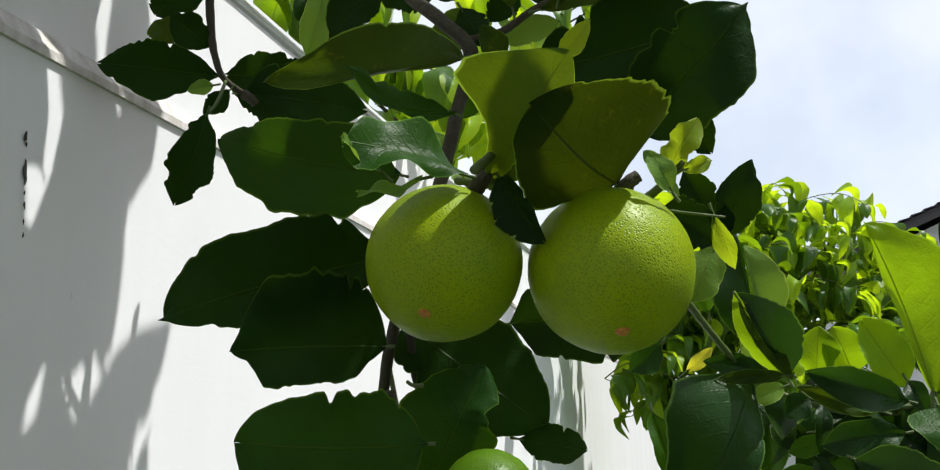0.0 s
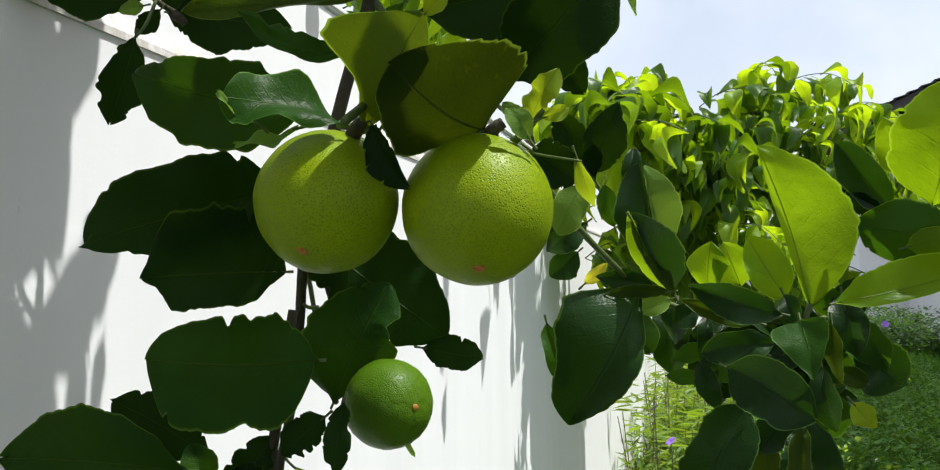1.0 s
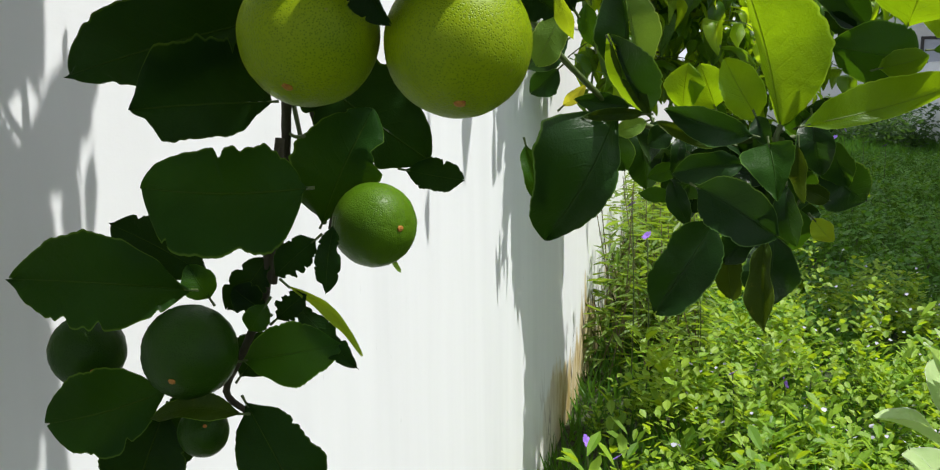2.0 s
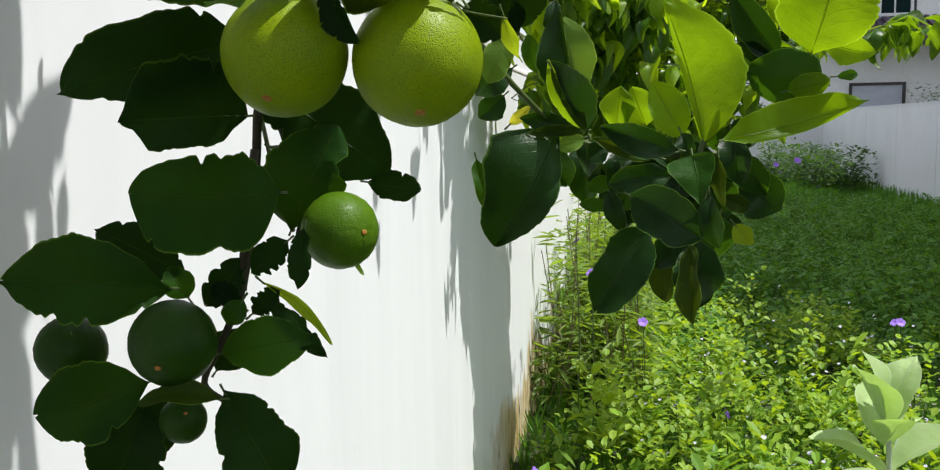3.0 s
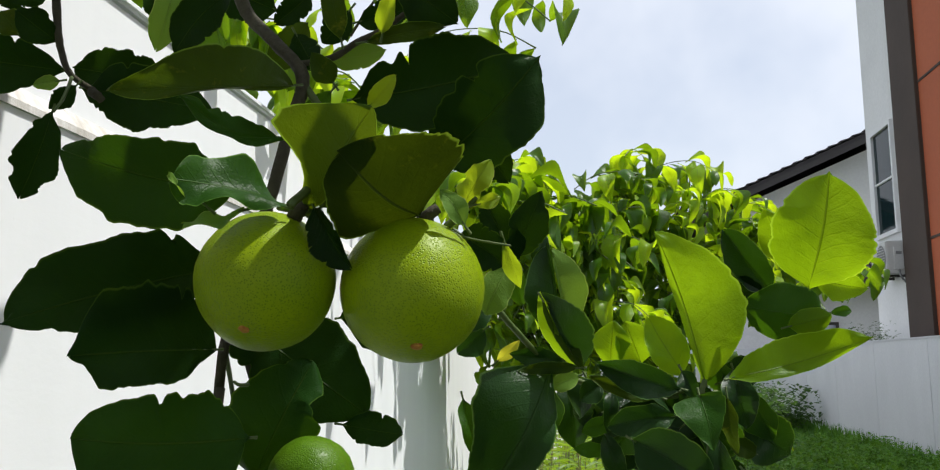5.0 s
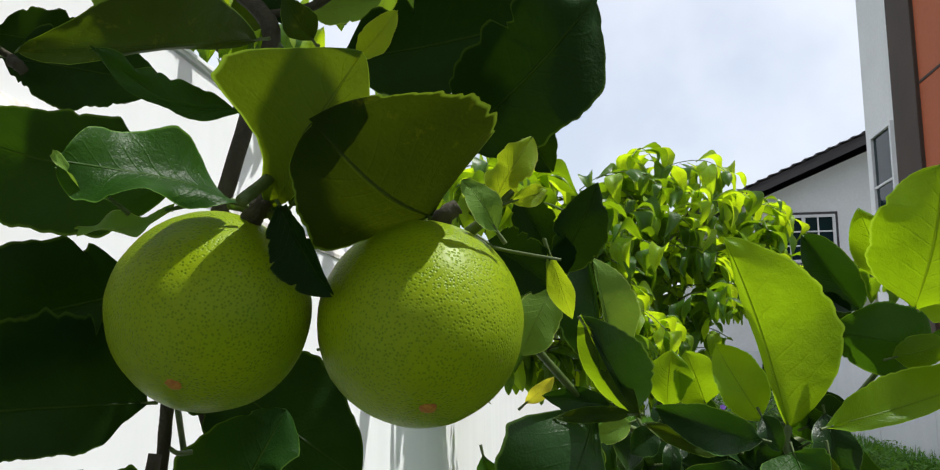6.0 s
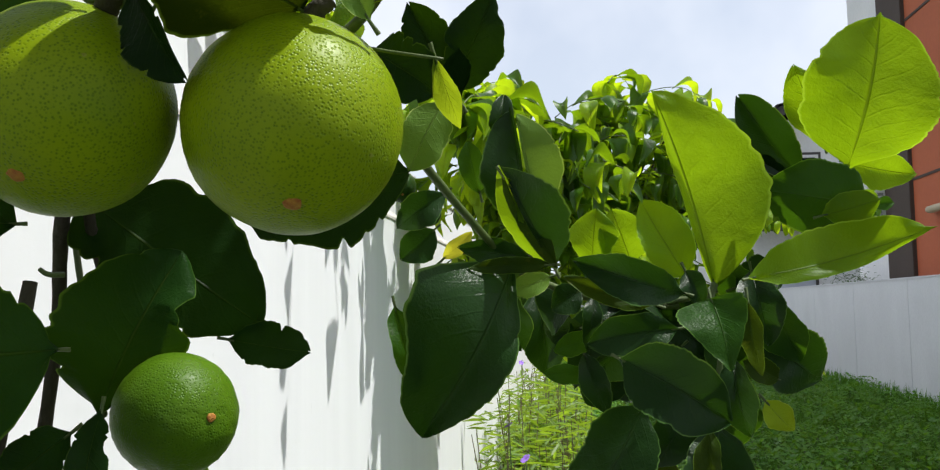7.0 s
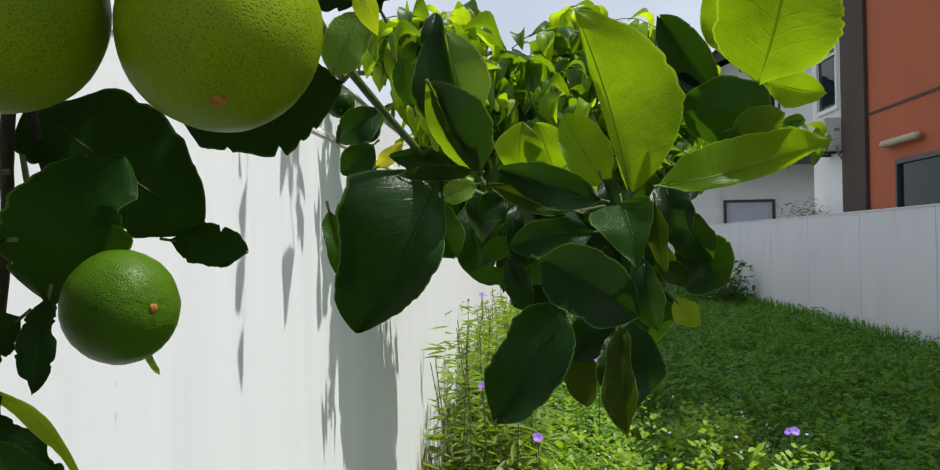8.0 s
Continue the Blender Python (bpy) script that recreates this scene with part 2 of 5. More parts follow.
METAL = plain("grey_cabinet_metal", (0.52, 0.52, 0.50), (0.60, 0.60, 0.58), 3.0, 0.45, 0.1, 0.002, 40.0)
VENT = plain("grey_vent_plastic", (0.16, 0.16, 0.16), (0.22, 0.22, 0.215), 3.0, 0.6, 0.1, 0.002, 40.0)
BEIGE = plain("beige_cover", (0.42, 0.34, 0.22), (0.48, 0.40, 0.27), 3.0, 0.6, 0.1, 0.002, 40.0)
m, nt = material("window_glass")
finish(nt, surface(nt, (0.006, 0.020, 0.022), 0.05, None, 0.0, 0.08))
GLASS = m
m, nt = material("frosted_pane")
finish(nt, surface(nt, blend(nt, span(nt, grain(nt, 5.0), 0.3, 0.7), (0.42, 0.45, 0.52), (0.52, 0.55, 0.62)), 0.35))
PANE = m
SOIL = plain("weedy_soil", (0.03, 0.06, 0.012), (0.05, 0.042, 0.02), 3.0, 0.95, 0.8, 0.03, 30.0)


def stuff_material(name, a, b, tr, share=0.4):
    m, nt = material(name)
    geo = nt.nodes.new("ShaderNodeNewGeometry")
    rnd = geo.outputs["Random Per Island"]
    col = blend(nt, rnd, a, b)
    col = blend(nt, span(nt, grain(nt, 2.2), 0.35, 0.7, 0.0, 0.5), col, tuple(0.6 * v for v in a))
    skin = surface(nt, col, 0.5, None, 0.0, 0.35)
    glow = node(nt, "ShaderNodeBsdfTranslucent")
    nt.links.new(blend(nt, rnd, tr, tuple(0.6 * v for v in tr)), glow.inputs["Color"])
    mix = node(nt, "ShaderNodeMixShader", Fac=share)
    nt.links.new(skin, mix.inputs[1])
    nt.links.new(glow.outputs["BSDF"], mix.inputs[2])
    finish(nt, mix.outputs["Shader"])
    return m


LAWN = stuff_material("yard_weed_leaves", (0.040, 0.145, 0.014), (0.13, 0.29, 0.03), (0.26, 0.55, 0.02))
GRASS = stuff_material("grass_blades", (0.038, 0.125, 0.018), (0.08, 0.20, 0.026), (0.18, 0.42, 0.02))
WEED = stuff_material("weed_leaves", (0.07, 0.18, 0.012), (0.32, 0.50, 0.035), (0.60, 0.82, 0.02))
LIGHTWEED = stuff_material("herb_leaves", (0.17, 0.31, 0.02), (0.34, 0.48, 0.05), (0.6, 0.8, 0.03))
REED = stuff_material("narrow_leaves", (0.05, 0.13, 0.014), (0.22, 0.31, 0.07), (0.42, 0.62, 0.03))
STRAW = stuff_material("dry_stalks", (0.12, 0.10, 0.05), (0.22, 0.19, 0.11), (0.2, 0.18, 0.08), 0.2)
BLOSSOM = stuff_material("pale_blossoms", (0.55, 0.50, 0.68), (0.72, 0.70, 0.78), (0.6, 0.55, 0.7), 0.3)
SHRUB = stuff_material("shrub_leaves", (0.02, 0.055, 0.015), (0.05, 0.11, 0.03), (0.12, 0.25, 0.03))
m, nt = material("purple_petals")
finish(nt, surface(nt, blend(nt, span(nt, grain(nt, 60.0), 0.3, 0.7), (0.20, 0.08, 0.52), (0.34, 0.19, 0.66)), 0.6))
PETAL = m


# ---- building helpers ----
def mesh_of(name, bm, mat, smooth=True):
    me = bpy.data.meshes.new(name)
    bm.to_mesh(me)
    bm.free()
    me.materials.append(mat)
    if smooth:
        me.polygons.foreach_set("use_smooth", [True] * len(me.polygons))
    return me


def part(name, bm, mat, parent=None, label="", smooth=False):
    ob = new(name, mesh_of(name, bm, mat, smooth))
    ob.parent = parent
    return tagged(ob, label)


def box(lo, hi, bevel=0.0):
    bm = bmesh.new()
    bmesh.ops.create_cube(bm, size=1.0)
    for v in bm.verts:
        v.co = Vector([lo[i] + (hi[i] - lo[i]) * (v.co[i] + 0.5) for i in range(3)])
    if bevel:
        bmesh.ops.bevel(bm, geom=bm.edges[:], offset=bevel, segments=2, affect="EDGES")
    return bm


def extruded(profile, axis, a, b):
    """A closed outline of (p, q) pairs drawn out along an axis from a to b."""
    bm = bmesh.new()
    rings = []
    for s in (a, b):
        ring = []
        for p, q in profile:
            co = {"x": (s, p, q), "y": (p, s, q), "z": (p, q, s)}[axis]
            ring.append(bm.verts.new(co))
        rings.append(ring)
    n = len(profile)
    for i in range(n):
        bm.faces.new((rings[0][i], rings[0][(i + 1) % n], rings[1][(i + 1) % n], rings[1][i]))
    bm.faces.new(rings[0])
    bm.faces.new(rings[1])
    bmesh.ops.recalc_face_normals(bm, faces=bm.faces[:])
    return bm


def tube(points, r0, r1, sides=8, knobs=0.0, seed=0):
    """A tapered limb along a smoothed run of points."""
    rng = random.Random(seed)
    pts = [Vector(p) for p in points]
    run = []
    for i in range(len(pts) - 1):
        p0, p1, p2, p3 = pts[max(i - 1, 0)], pts[i], pts[i + 1], pts[min(i + 2, len(pts) - 1)]
        for k in range(5):
            t = k / 5
            run.append(0.5 * (2 * p1 + (p2 - p0) * t + (2 * p0 - 5 * p1 + 4 * p2 - p3) * t * t + (3 * p1 - p0 - 3 * p2 + p3) * t ** 3))
    run.append(pts[-1])
    bm = bmesh.new()
    rings = []
    for i, p in enumerate(run):
        d = (run[min(i + 1, len(run) - 1)] - run[max(i - 1, 0)]).normalized()
        u = d.cross(Vector((0.3, 0.9, 0.2))).normalized()
        w = d.cross(u)
        f = i / (len(run) - 1)
        r = (r0 + (r1 - r0) * f) * (1 + knobs * rng.uniform(-0.3, 0.5) * (i % 5 == 0))
        rings.append([bm.verts.new(p + (u * math.cos(a) + w * math.sin(a)) * r * rng.uniform(0.92, 1.08))
                      for a in [2 * math.pi * k / sides for k in range(sides)]])
    for a, b in zip(rings, rings[1:]):
        for k in range(sides):
            bm.faces.new((a[k], a[(k + 1) % sides], b[(k + 1) % sides], b[k]))
    bm.faces.new(rings[0][::-1])
    bm.faces.new(rings[-1])
    return bm


def blade(base, tip, normal, left, right, fold, bend, wave, bite, seed, rows=76, cols=6, scallop=1.0, outline=None, holes=(), ragged=0.0):
    """A leaf blade from its stalk to its tip: elliptic outline with small rounded teeth, V fold at the midrib, lengthwise bend, ripples and nibbled margin."""
    rng = random.Random(seed)
    base, tip, n = Vector(base), Vector(tip), Vector(normal)
    axis = tip - base
    size = axis.length
    axis.normalize()
    n = (n - axis * n.dot(axis)).normalized()
    across = axis.cross(n)
    bm = bmesh.new()
    uv = bm.loops.layers.uv.new("UVMap")
    ph = [rng.uniform(0, 6.28) for _ in range(6)]
    teeth = rng.randint(15, 21)
    peak = rng.uniform(0.9, 1.2)
    full, blunt = rng.uniform(1.85, 2.35), rng.uniform(0.70, 0.86)
    bites = [(rng.uniform(0.2, 0.95), rng.uniform(0.035, 0.09), rng.choice((-1, 1)), rng.uniform(0.3, 0.9)) for _ in range(rng.randint(2, 4))] if bite else []
    nibbles = [(rng.uniform(0.08, 0.97), rng.uniform(0.010, 0.030), rng.choice((-1, 1)), (0.15 + ragged) * rng.uniform(0.04, 0.2)) for _ in range(rng.randint(4, 8))] if rows > 40 else []
    lift = math.tan(radians(fold))
    cup = rng.uniform(-0.5, 1.4)
    twist = radians(rng.uniform(-16, 16))
    hook = rng.uniform(-0.10, 0.05)
    arch = radians(bend)
    grid = []
    for i in range(rows + 1):
        u = i / rows
        uu = u ** peak
        half = max(0.0, 1 - abs(2 * (0.004 + 0.992 * uu) - 1) ** full) ** blunt
        half *= 0.94 + 0.06 * math.sin(u * 9 + ph[0])
        row = []
        for j in range(-cols, cols + 1):
            v = j / cols
            s = 1 if v > 0 else -1
            if outline:
                run = outline[1] if v > 0 else outline[0]
                k = min(8, max(0, int(u * 10 - 1)))
                f = min(1.0, max(0.0, u * 10 - 1 - k))
                wid = run[k] + (run[min(8, k + 1)] - run[k]) * f if k < 8 else run[8]
                wid *= min(1.0, u / 0.1, (1 - u) / 0.1) ** 0.6
            else:
                wid = (right if v > 0 else left) * half * min(1.0, u / 0.14) ** 0.4
            wid *= 1 + scallop * (0.6 if outline else 1.0) * (0.020 + 0.014 * math.sin(u * 6.3 + ph[0] * s)) * (abs(math.sin((u + 0.012 * math.sin(u * 17 + ph[4] * s)) * teeth * math.pi + ph[1] * s)) - 0.45) + (0.0 if outline else 0.035) * math.sin(u * 13 + ph[2] * s) + 0.015 * math.sin(u * 29 + ph[4] * s)
            wid *= 1 + (0.012 + 0.03 * ragged) * scallop * noise.noise(Vector((u * 19, 3.7 * s, seed * 1.3))) + 0.09 * ragged * noise.noise(Vector((u * 7, 9.1 * s, seed * 2.3)))
            for bu, bw, bs, bd in nibbles:
                if bs == s:
                    wid *= 1 - bd * math.exp(-((u - bu) / bw) ** 2)
            for bu, bw, bs, bd in bites:
                if bs == s:
                    wid *= 1 - bite * bd * 0.62 * math.exp(-((u - bu) / bw) ** 4)
            y = v * wid
            z = abs(y) * lift
            z += size * 0.5 * math.sin(arch) * (math.sin(math.pi * u) - 0.35 * u)
            z += wave * size * 0.016 * abs(v) ** 1.5 * math.sin(u * 11 + ph[3] + 1.3 * s) + wave * size * 0.007 * math.sin(u * 5 + v * 3 + ph[4])
            z += cup * y * abs(y) ** 0.6 * 2.5 * s * (0.4 + 0.6 * u) * size ** 0.4 + y * math.tan(twist * (u - 0.5)) + hook * size * max(0.0, u - 0.6) ** 2 * 4
            x = u * size + size * 0.02 * math.sin(v * 4 + ph[5])
            side = 0.03 * size * math.sin(math.pi * u) * math.sin(ph[5])
            row.append(bm.verts.new(base + axis * x + across * (y + side) + n * z))
        grid.append(row)
    for i in range(rows):
        for j in range(2 * cols):
            if any(((i / rows - hu) / hr) ** 2 + ((j / cols - 1 - hv) / (hr * 2.2)) ** 2 < 1 for hu, hv, hr in holes):
                continue
            f = bm.faces.new((grid[i][j], grid[i + 1][j], grid[i + 1][j + 1], grid[i][j + 1]))
            f.smooth = True
            for loop, (a, b) in zip(f.loops, ((i, j), (i + 1, j), (i + 1, j + 1), (i, j + 1))):
                loop[uv].uv = (a / rows, b / (2 * cols))
    return bm


def scatter(name, mat, verts, faces, parent=None, label="", category=""):
    me = bpy.data.meshes.new(name)
    me.from_pydata(verts, [], faces)
    me.materials.append(mat)
    ob = new(name, me)
    ob.parent = parent
    return tagged(ob, label, category, kind="stuff")


def sprigs(places, count, size, slim, spread, tall, droop=0.0, seed=1, up=0.5):
    """Small folded leaves round many stalks: vertices and faces. places: rows of x, y, ground z, height."""
    rng = np.random.default_rng(seed)
    n = len(places) * count
    p = np.repeat(np.asarray(places, float), count, axis=0)
    ang = rng.uniform(0, 2 * np.pi, n)
    h = rng.uniform(0.15, 1.0, n) ** 0.8 * p[:, 3] * tall
    rad = rng.uniform(0.2, 1.0, n) * spread
    base = np.stack([p[:, 0] + np.cos(ang) * rad * 0.4, p[:, 1] + np.sin(ang) * rad * 0.4, p[:, 2] + h], 1)
    lift = rng.uniform(up - 0.5, up + 0.5, n) - droop
    d = np.stack([np.cos(ang), np.sin(ang), lift], 1)
    d /= np.linalg.norm(d, axis=1)[:, None]
    side = np.stack([-np.sin(ang), np.cos(ang), rng.uniform(-0.4, 0.4, n)], 1)
    ln = size * rng.uniform(0.6, 1.3, n)[:, None]
    wd = ln * slim
    sag = np.array([0, 0, -0.18])
    tip = base + d * ln + sag * ln
    v = np.stack([base, base + d * ln * 0.3 + side * wd * 0.8, base + d * ln * 0.66 + side * wd + sag * ln * 0.3, tip, base + d * ln * 0.66 - side * wd + sag * ln * 0.3, base + d * ln * 0.3 - side * wd * 0.8], 1).reshape(-1, 3)
    k = np.arange(n) * 6
    f = np.concatenate([np.stack([k, k + 1, k + 2, k + 3], 1), np.stack([k, k + 3, k + 4, k + 5], 1)])
    return v.tolist(), f.tolist()


# ---- ground and walls ----
def ground():
    bm = bmesh.new()
    xs = [-3000, -300, -40, -10, -4, -1.2] + [-0.43 + 0.25 * i for i in range(20)] + [5, 7, 12, 40, 300, 3000]
    ys = [-3000, -300, -40, -8, -3] + [-1 + 0.35 * i for i in range(72)] + [25, 30, 60, 300, 3000]
    rows = []
    for y in ys:
        rows.append([bm.verts.new((x, y, 0.035 * noise.noise(Vector((x * 1.1, y * 1.1, 0.3))) if abs(x) < 10 and abs(y) < 40 else 0.0)) for x in xs])
    for a, b in zip(rows, rows[1:]):
        for i in range(len(xs) - 1):
            bm.faces.new((a[i], a[i + 1], b[i + 1], b[i]))
    ob = part("ground", bm, SOIL, None, "weedy green soil of an overgrown yard", True)
    tagged(ob, category="ground", kind="structure")


ground()
WX, LEDGE_Z, TOP_Z = -0.43, 1.55, 1.725
left_wall = part("wall_west", box((WX - 0.14, -6, -0.3), (WX, 24, LEDGE_Z)), WALL, None, "white painted masonry wall with peeling brown foot")
tagged(left_wall, category="wall", kind="structure")
part("upper_course", box((WX - 0.13, -6, LEDGE_Z), (WX - 0.012, 24, TOP_Z - 0.012), 0.004), WALL, left_wall)
part("ledge", extruded([(WX - 0.012, LEDGE_Z - 0.004), (WX + 0.003, LEDGE_Z - 0.004), (WX + 0.0025, LEDGE_Z + 0.003), (WX - 0.009, LEDGE_Z + 0.019), (WX - 0.012, LEDGE_Z + 0.019)], "y", -6, 24), LEDGE, left_wall, "dirty weathered ledge")
part("coping", box((WX - 0.15, -6, TOP_Z - 0.012), (WX - 0.006, 24, TOP_Z), 0.004), WALL, left_wall)
for k, (y, z, r) in enumerate(((0.484, 1.486, 0.0022), (0.485, 1.481, 0.0013), (0.4855, 1.470, 0.0010), (0.486, 1.464, 0.0028), (0.487, 1.457, 0.0018), (0.487, 1.449, 0.0011), (0.488, 1.441, 0.0015), (0.4885, 1.430, 0.0010), (0.489, 1.421, 0.0012))):
    bm = bmesh.new()
    bmesh.ops.create_circle(bm, cap_ends=True, radius=r, segments=9, matrix=pose(WX + 0.0012, y, z, 0, 90, 0))
    for v in bm.verts:
        v.co.z = z + (v.co.z - z) * (1.0 + 0.5 * ((k * 7 + v.index * 3) % 4))
        v.co.y = y + (v.co.y - y) * (0.55 + 0.2 * ((k + v.index) % 3))
    part("smudge", bm, SMUT, left_wall)
FX, FTOP = 4.26, 1.60
far_wall = part("wall_east", box((FX + 0.012, -8, -0.3), (FX + 0.14, 23.5, FTOP - 0.02)), FENCE, None, "plain grey-white boundary wall with panel joints")
tagged(far_wall, category="wall", kind="structure")
for i in range(14):
    y0 = -8 + i * 2.25
    part("panel", box((FX, y0 + 0.006, -0.3), (FX + 0.012, min(y0 + 2.244, 23.5), FTOP - 0.02), 0.002), FENCE, far_wall)
part("coping", box((FX - 0.012, -8, FTOP - 0.02), (FX + 0.15, 23.5, FTOP), 0.005), FENCE, far_wall)
end_wall = part("wall_north", box((-0.6, 23.5, -0.3), (9.0, 23.64, 1.62), 0.005), FENCE, None, "plain grey-white boundary wall at the yard's end")
tagged(end_wall, category="wall", kind="structure")


# ---- houses beyond the yard ----
def framed_window(parent, axis, plane, a0, a1, z0, z1, bars, rows, frame_mat, glass, out):
    """A window set on a wall: frame, panes and glazing bars; axis: the wall's run; out: sign of its outward side."""
    def slab(lo_a, hi_a, lo_z, hi_z, d0, d1):
        p, q = sorted((plane + out * d0, plane + out * d1))
        return box((lo_a, p, lo_z), (hi_a, q, hi_z)) if axis == "x" else box((p, lo_a, lo_z), (q, hi_a, hi_z))
    win = part("window", slab(a0, a1, z0, z1, 0.0, 0.012), glass, parent)
    b = 0.07
    for lo_a, hi_a, lo_z, hi_z in ((a0 - b, a0, z0 - b, z1 + b), (a1, a1 + b, z0 - b, z1 + b), (a0, a1, z0 - b, z0), (a0, a1, z1, z1 + b)):
        part("window_frame", slab(lo_a, hi_a, lo_z, hi_z, 0.0, 0.06), frame_mat, win)
    for i in range(1, bars):
        a = a0 + (a1 - a0) * i / bars
        t = 0.045 if bars == 4 and i == 2 else 0.018
        part("glazing_bar", slab(a - t, a + t, z0, z1, 0.012, 0.045), frame_mat, win)
    for i in range(1, rows):
        z = z0 + (z1 - z0) * i / rows
        part("glazing_bar", slab(a0, a1, z - 0.018, z + 0.018, 0.012, 0.04), frame_mat, win)
    return win


def gable_house():
    y = 24.6
    house = tagged(new("house"), "white two-storey gable house with dark tiled roof", "house")
    eave, ridge, ridge_x = (2.38, 4.825), (8.0, 7.25), 8.0
    prof = [(3.35, -0.2), (12.7, -0.2), (12.7, 5.05), (ridge_x, ridge[1] - 0.25), (3.35, 5.05)]
    part("wall", extruded(prof, "y", y, y + 8), STUCCO, house)
    for sgn in (1, -1):
        x0, z0 = ridge_x - sgn * (ridge_x - eave[0]), eave[1] - 0.02
        roof = part("roof", extruded([(x0, z0), (ridge_x, ridge[1]), (ridge_x, ridge[1] + 0.14), (x0, z0 + 0.14)], "y", y - 0.75, y + 8.5), TILE, house, "dark weathered tile roof")
        for k in range(19):
            f0, f1 = k / 19, (k + 1.12) / 19
            xa, xb = x0 + (ridge_x - x0) * f0, x0 + (ridge_x - x0) * min(f1, 1)
            za, zb = z0 + 0.14 + (ridge[1] - z0) * f0, z0 + 0.14 + (ridge[1] - z0) * min(f1, 1)
            part("tile_course", extruded([(xa, za + 0.055), (xb, zb + 0.004), (xb, zb + 0.03), (xa, za + 0.085)], "y", y - 0.80, y + 8.5), TILE, roof)
    part("bargeboard", extruded([(eave[0], eave[1] - 0.13), (ridge_x, ridge[1] - 0.13), (ridge_x, ridge[1] + 0.02), (eave[0], eave[1] + 0.02)], "y", y - 0.80, y - 0.752), DARKTRIM, house)
    framed_window(house, "x", y, 4.98, 6.42, 3.95, 5.05, 4, 3, TRIM, GLASS, -1)
    for lo, hi in (((4.84, y - 0.03, 5.125), (6.56, y - 0.002, 5.19)), ((4.84, y - 0.03, 3.86), (4.905, y - 0.002, 5.122)), ((6.495, y - 0.03, 3.86), (6.56, y - 0.002, 5.122))):
        part("window_surround", box(lo, hi), DARKTRIM, house)
    framed_window(house, "x", y, 5.12, 6.3, 0.9, 2.2, 1, 1, DARKTRIM, PANE, -1)
    porch = part("porch_roof", extruded([(y - 1.3, 3.2), (y - 0.004, 3.75), (y - 0.004, 3.83), (y - 1.3, 3.28)], "x", 4.2, 12.0), PURPLE, house, "purple-grey corrugated tile roof")
    for i in range(40):
        x = 4.2 + i * 0.195
        part("roof_ridge", extruded([(y - 1.36, 3.262), (y - 0.006, 3.83), (y - 0.006, 3.89), (y - 1.36, 3.322)], "x", x, x + 0.1), PURPLE, porch)
    part("fascia", box((4.2, y - 1.34, 3.06), (12.0, y - 1.302, 3.24)), DARKTRIM, house)
    for i in range(8):
        part("board", box((3.36, y - 0.016, 0.3 + i * 0.34), (5.0, y - 0.002, 0.62 + i * 0.34)), STUCCO, house)
    return house


gable_house()


def orange_house():
    house = tagged(new("house"), "orange and white two-storey house with brown corner band", "house")
    x = 5.25
    part("wall", box((x, 5.2, -0.2), (x + 6, 14.62, 9.4)), ORANGE, house, "orange stucco wall")
    part("corner_band", box((x - 0.06, 14.62, -0.2), (x + 6, 15.72, 9.6), 0.01), BROWN, house, "dark brown stucco band")
    part("rear_wall", box((x + 0.02, 15.72, -0.2), (x + 6, 17.5, 9.2)), STUCCO, house, "white stucco wall")
    for z in (3.14, 5.6):
        part("groove_strip", box((x - 0.012, 5.2, z - 0.02), (x - 0.001, 14.61, z + 0.02)), BROWN, house)
    framed_window(house, "y", x, 10.6, 13.42, 0.9, 2.28, 2, 1, DARKTRIM, GLASS, -1)
    framed_window(house, "y", x + 0.02, 16.05, 17.05, 3.5, 5.3, 1, 2, TRIM, GLASS, -1)
    part("roof", box((x - 0.1, 5.1, 9.6), (x + 6.1, 17.6, 9.75), 0.02), TILE, house)
    return house


orange_house()


def lamp_cover():
    ob = tagged(new("wall_light"), "long beige tubular light cover on orange wall", "wall light")
    part("cover", tube([(5.17, 12.62, 2.60), (5.17, 13.2, 2.60), (5.17, 13.85, 2.60)], 0.055, 0.055, 10), BEIGE, ob, smooth=True)
    part("bracket", box((5.17, 13.1, 2.57), (5.249, 13.3, 2.63)), BEIGE, ob)


lamp_cover()


def air_conditioner():
    ob = tagged(new("air_conditioner"), "white outdoor air conditioner unit on wall bracket", "air conditioner")
    part("casing", box((4.95, 15.80, 2.70), (5.24, 16.63, 3.26), 0.02), METAL, ob)
    bm = bmesh.new()
    bmesh.ops.create_circle(bm, cap_ends=True, radius=0.23, segments=28, matrix=pose(4.945, 16.07, 2.98, 0, 90, 0))
    part("fan_grille", bm, VENT, ob, "grey round fan grille")
    for k in range(9):
        z = 2.80 + k * 0.045
        w = math.sqrt(max(0.0, 0.22 ** 2 - (z - 2.98) ** 2))
        part("grille_bar", tube([(4.938, 16.07 - w, z), (4.938, 16.07, z), (4.938, 16.07 + w, z)], 0.006, 0.006, 6), METAL, ob)
    part("valve_cover", box((5.06, 15.77, 2.78), (5.21, 15.799, 3.16), 0.008), METAL, ob)
    part("handle_recess", box((5.09, 15.764, 3.03), (5.18, 15.769, 3.08)), VENT, ob)
    part("pipe", tube([(5.13, 15.78, 2.78), (5.14, 15.75, 2.66), (5.22, 15.77, 2.56), (5.262, 15.81, 2.45)], 0.018, 0.018, 7), VENT, ob, smooth=True)
    for y in (15.90, 16.50):
        part("bracket", box((4.95, y - 0.02, 2.66), (5.262, y + 0.02, 2.72)), DARKTRIM, ob)


air_conditioner()

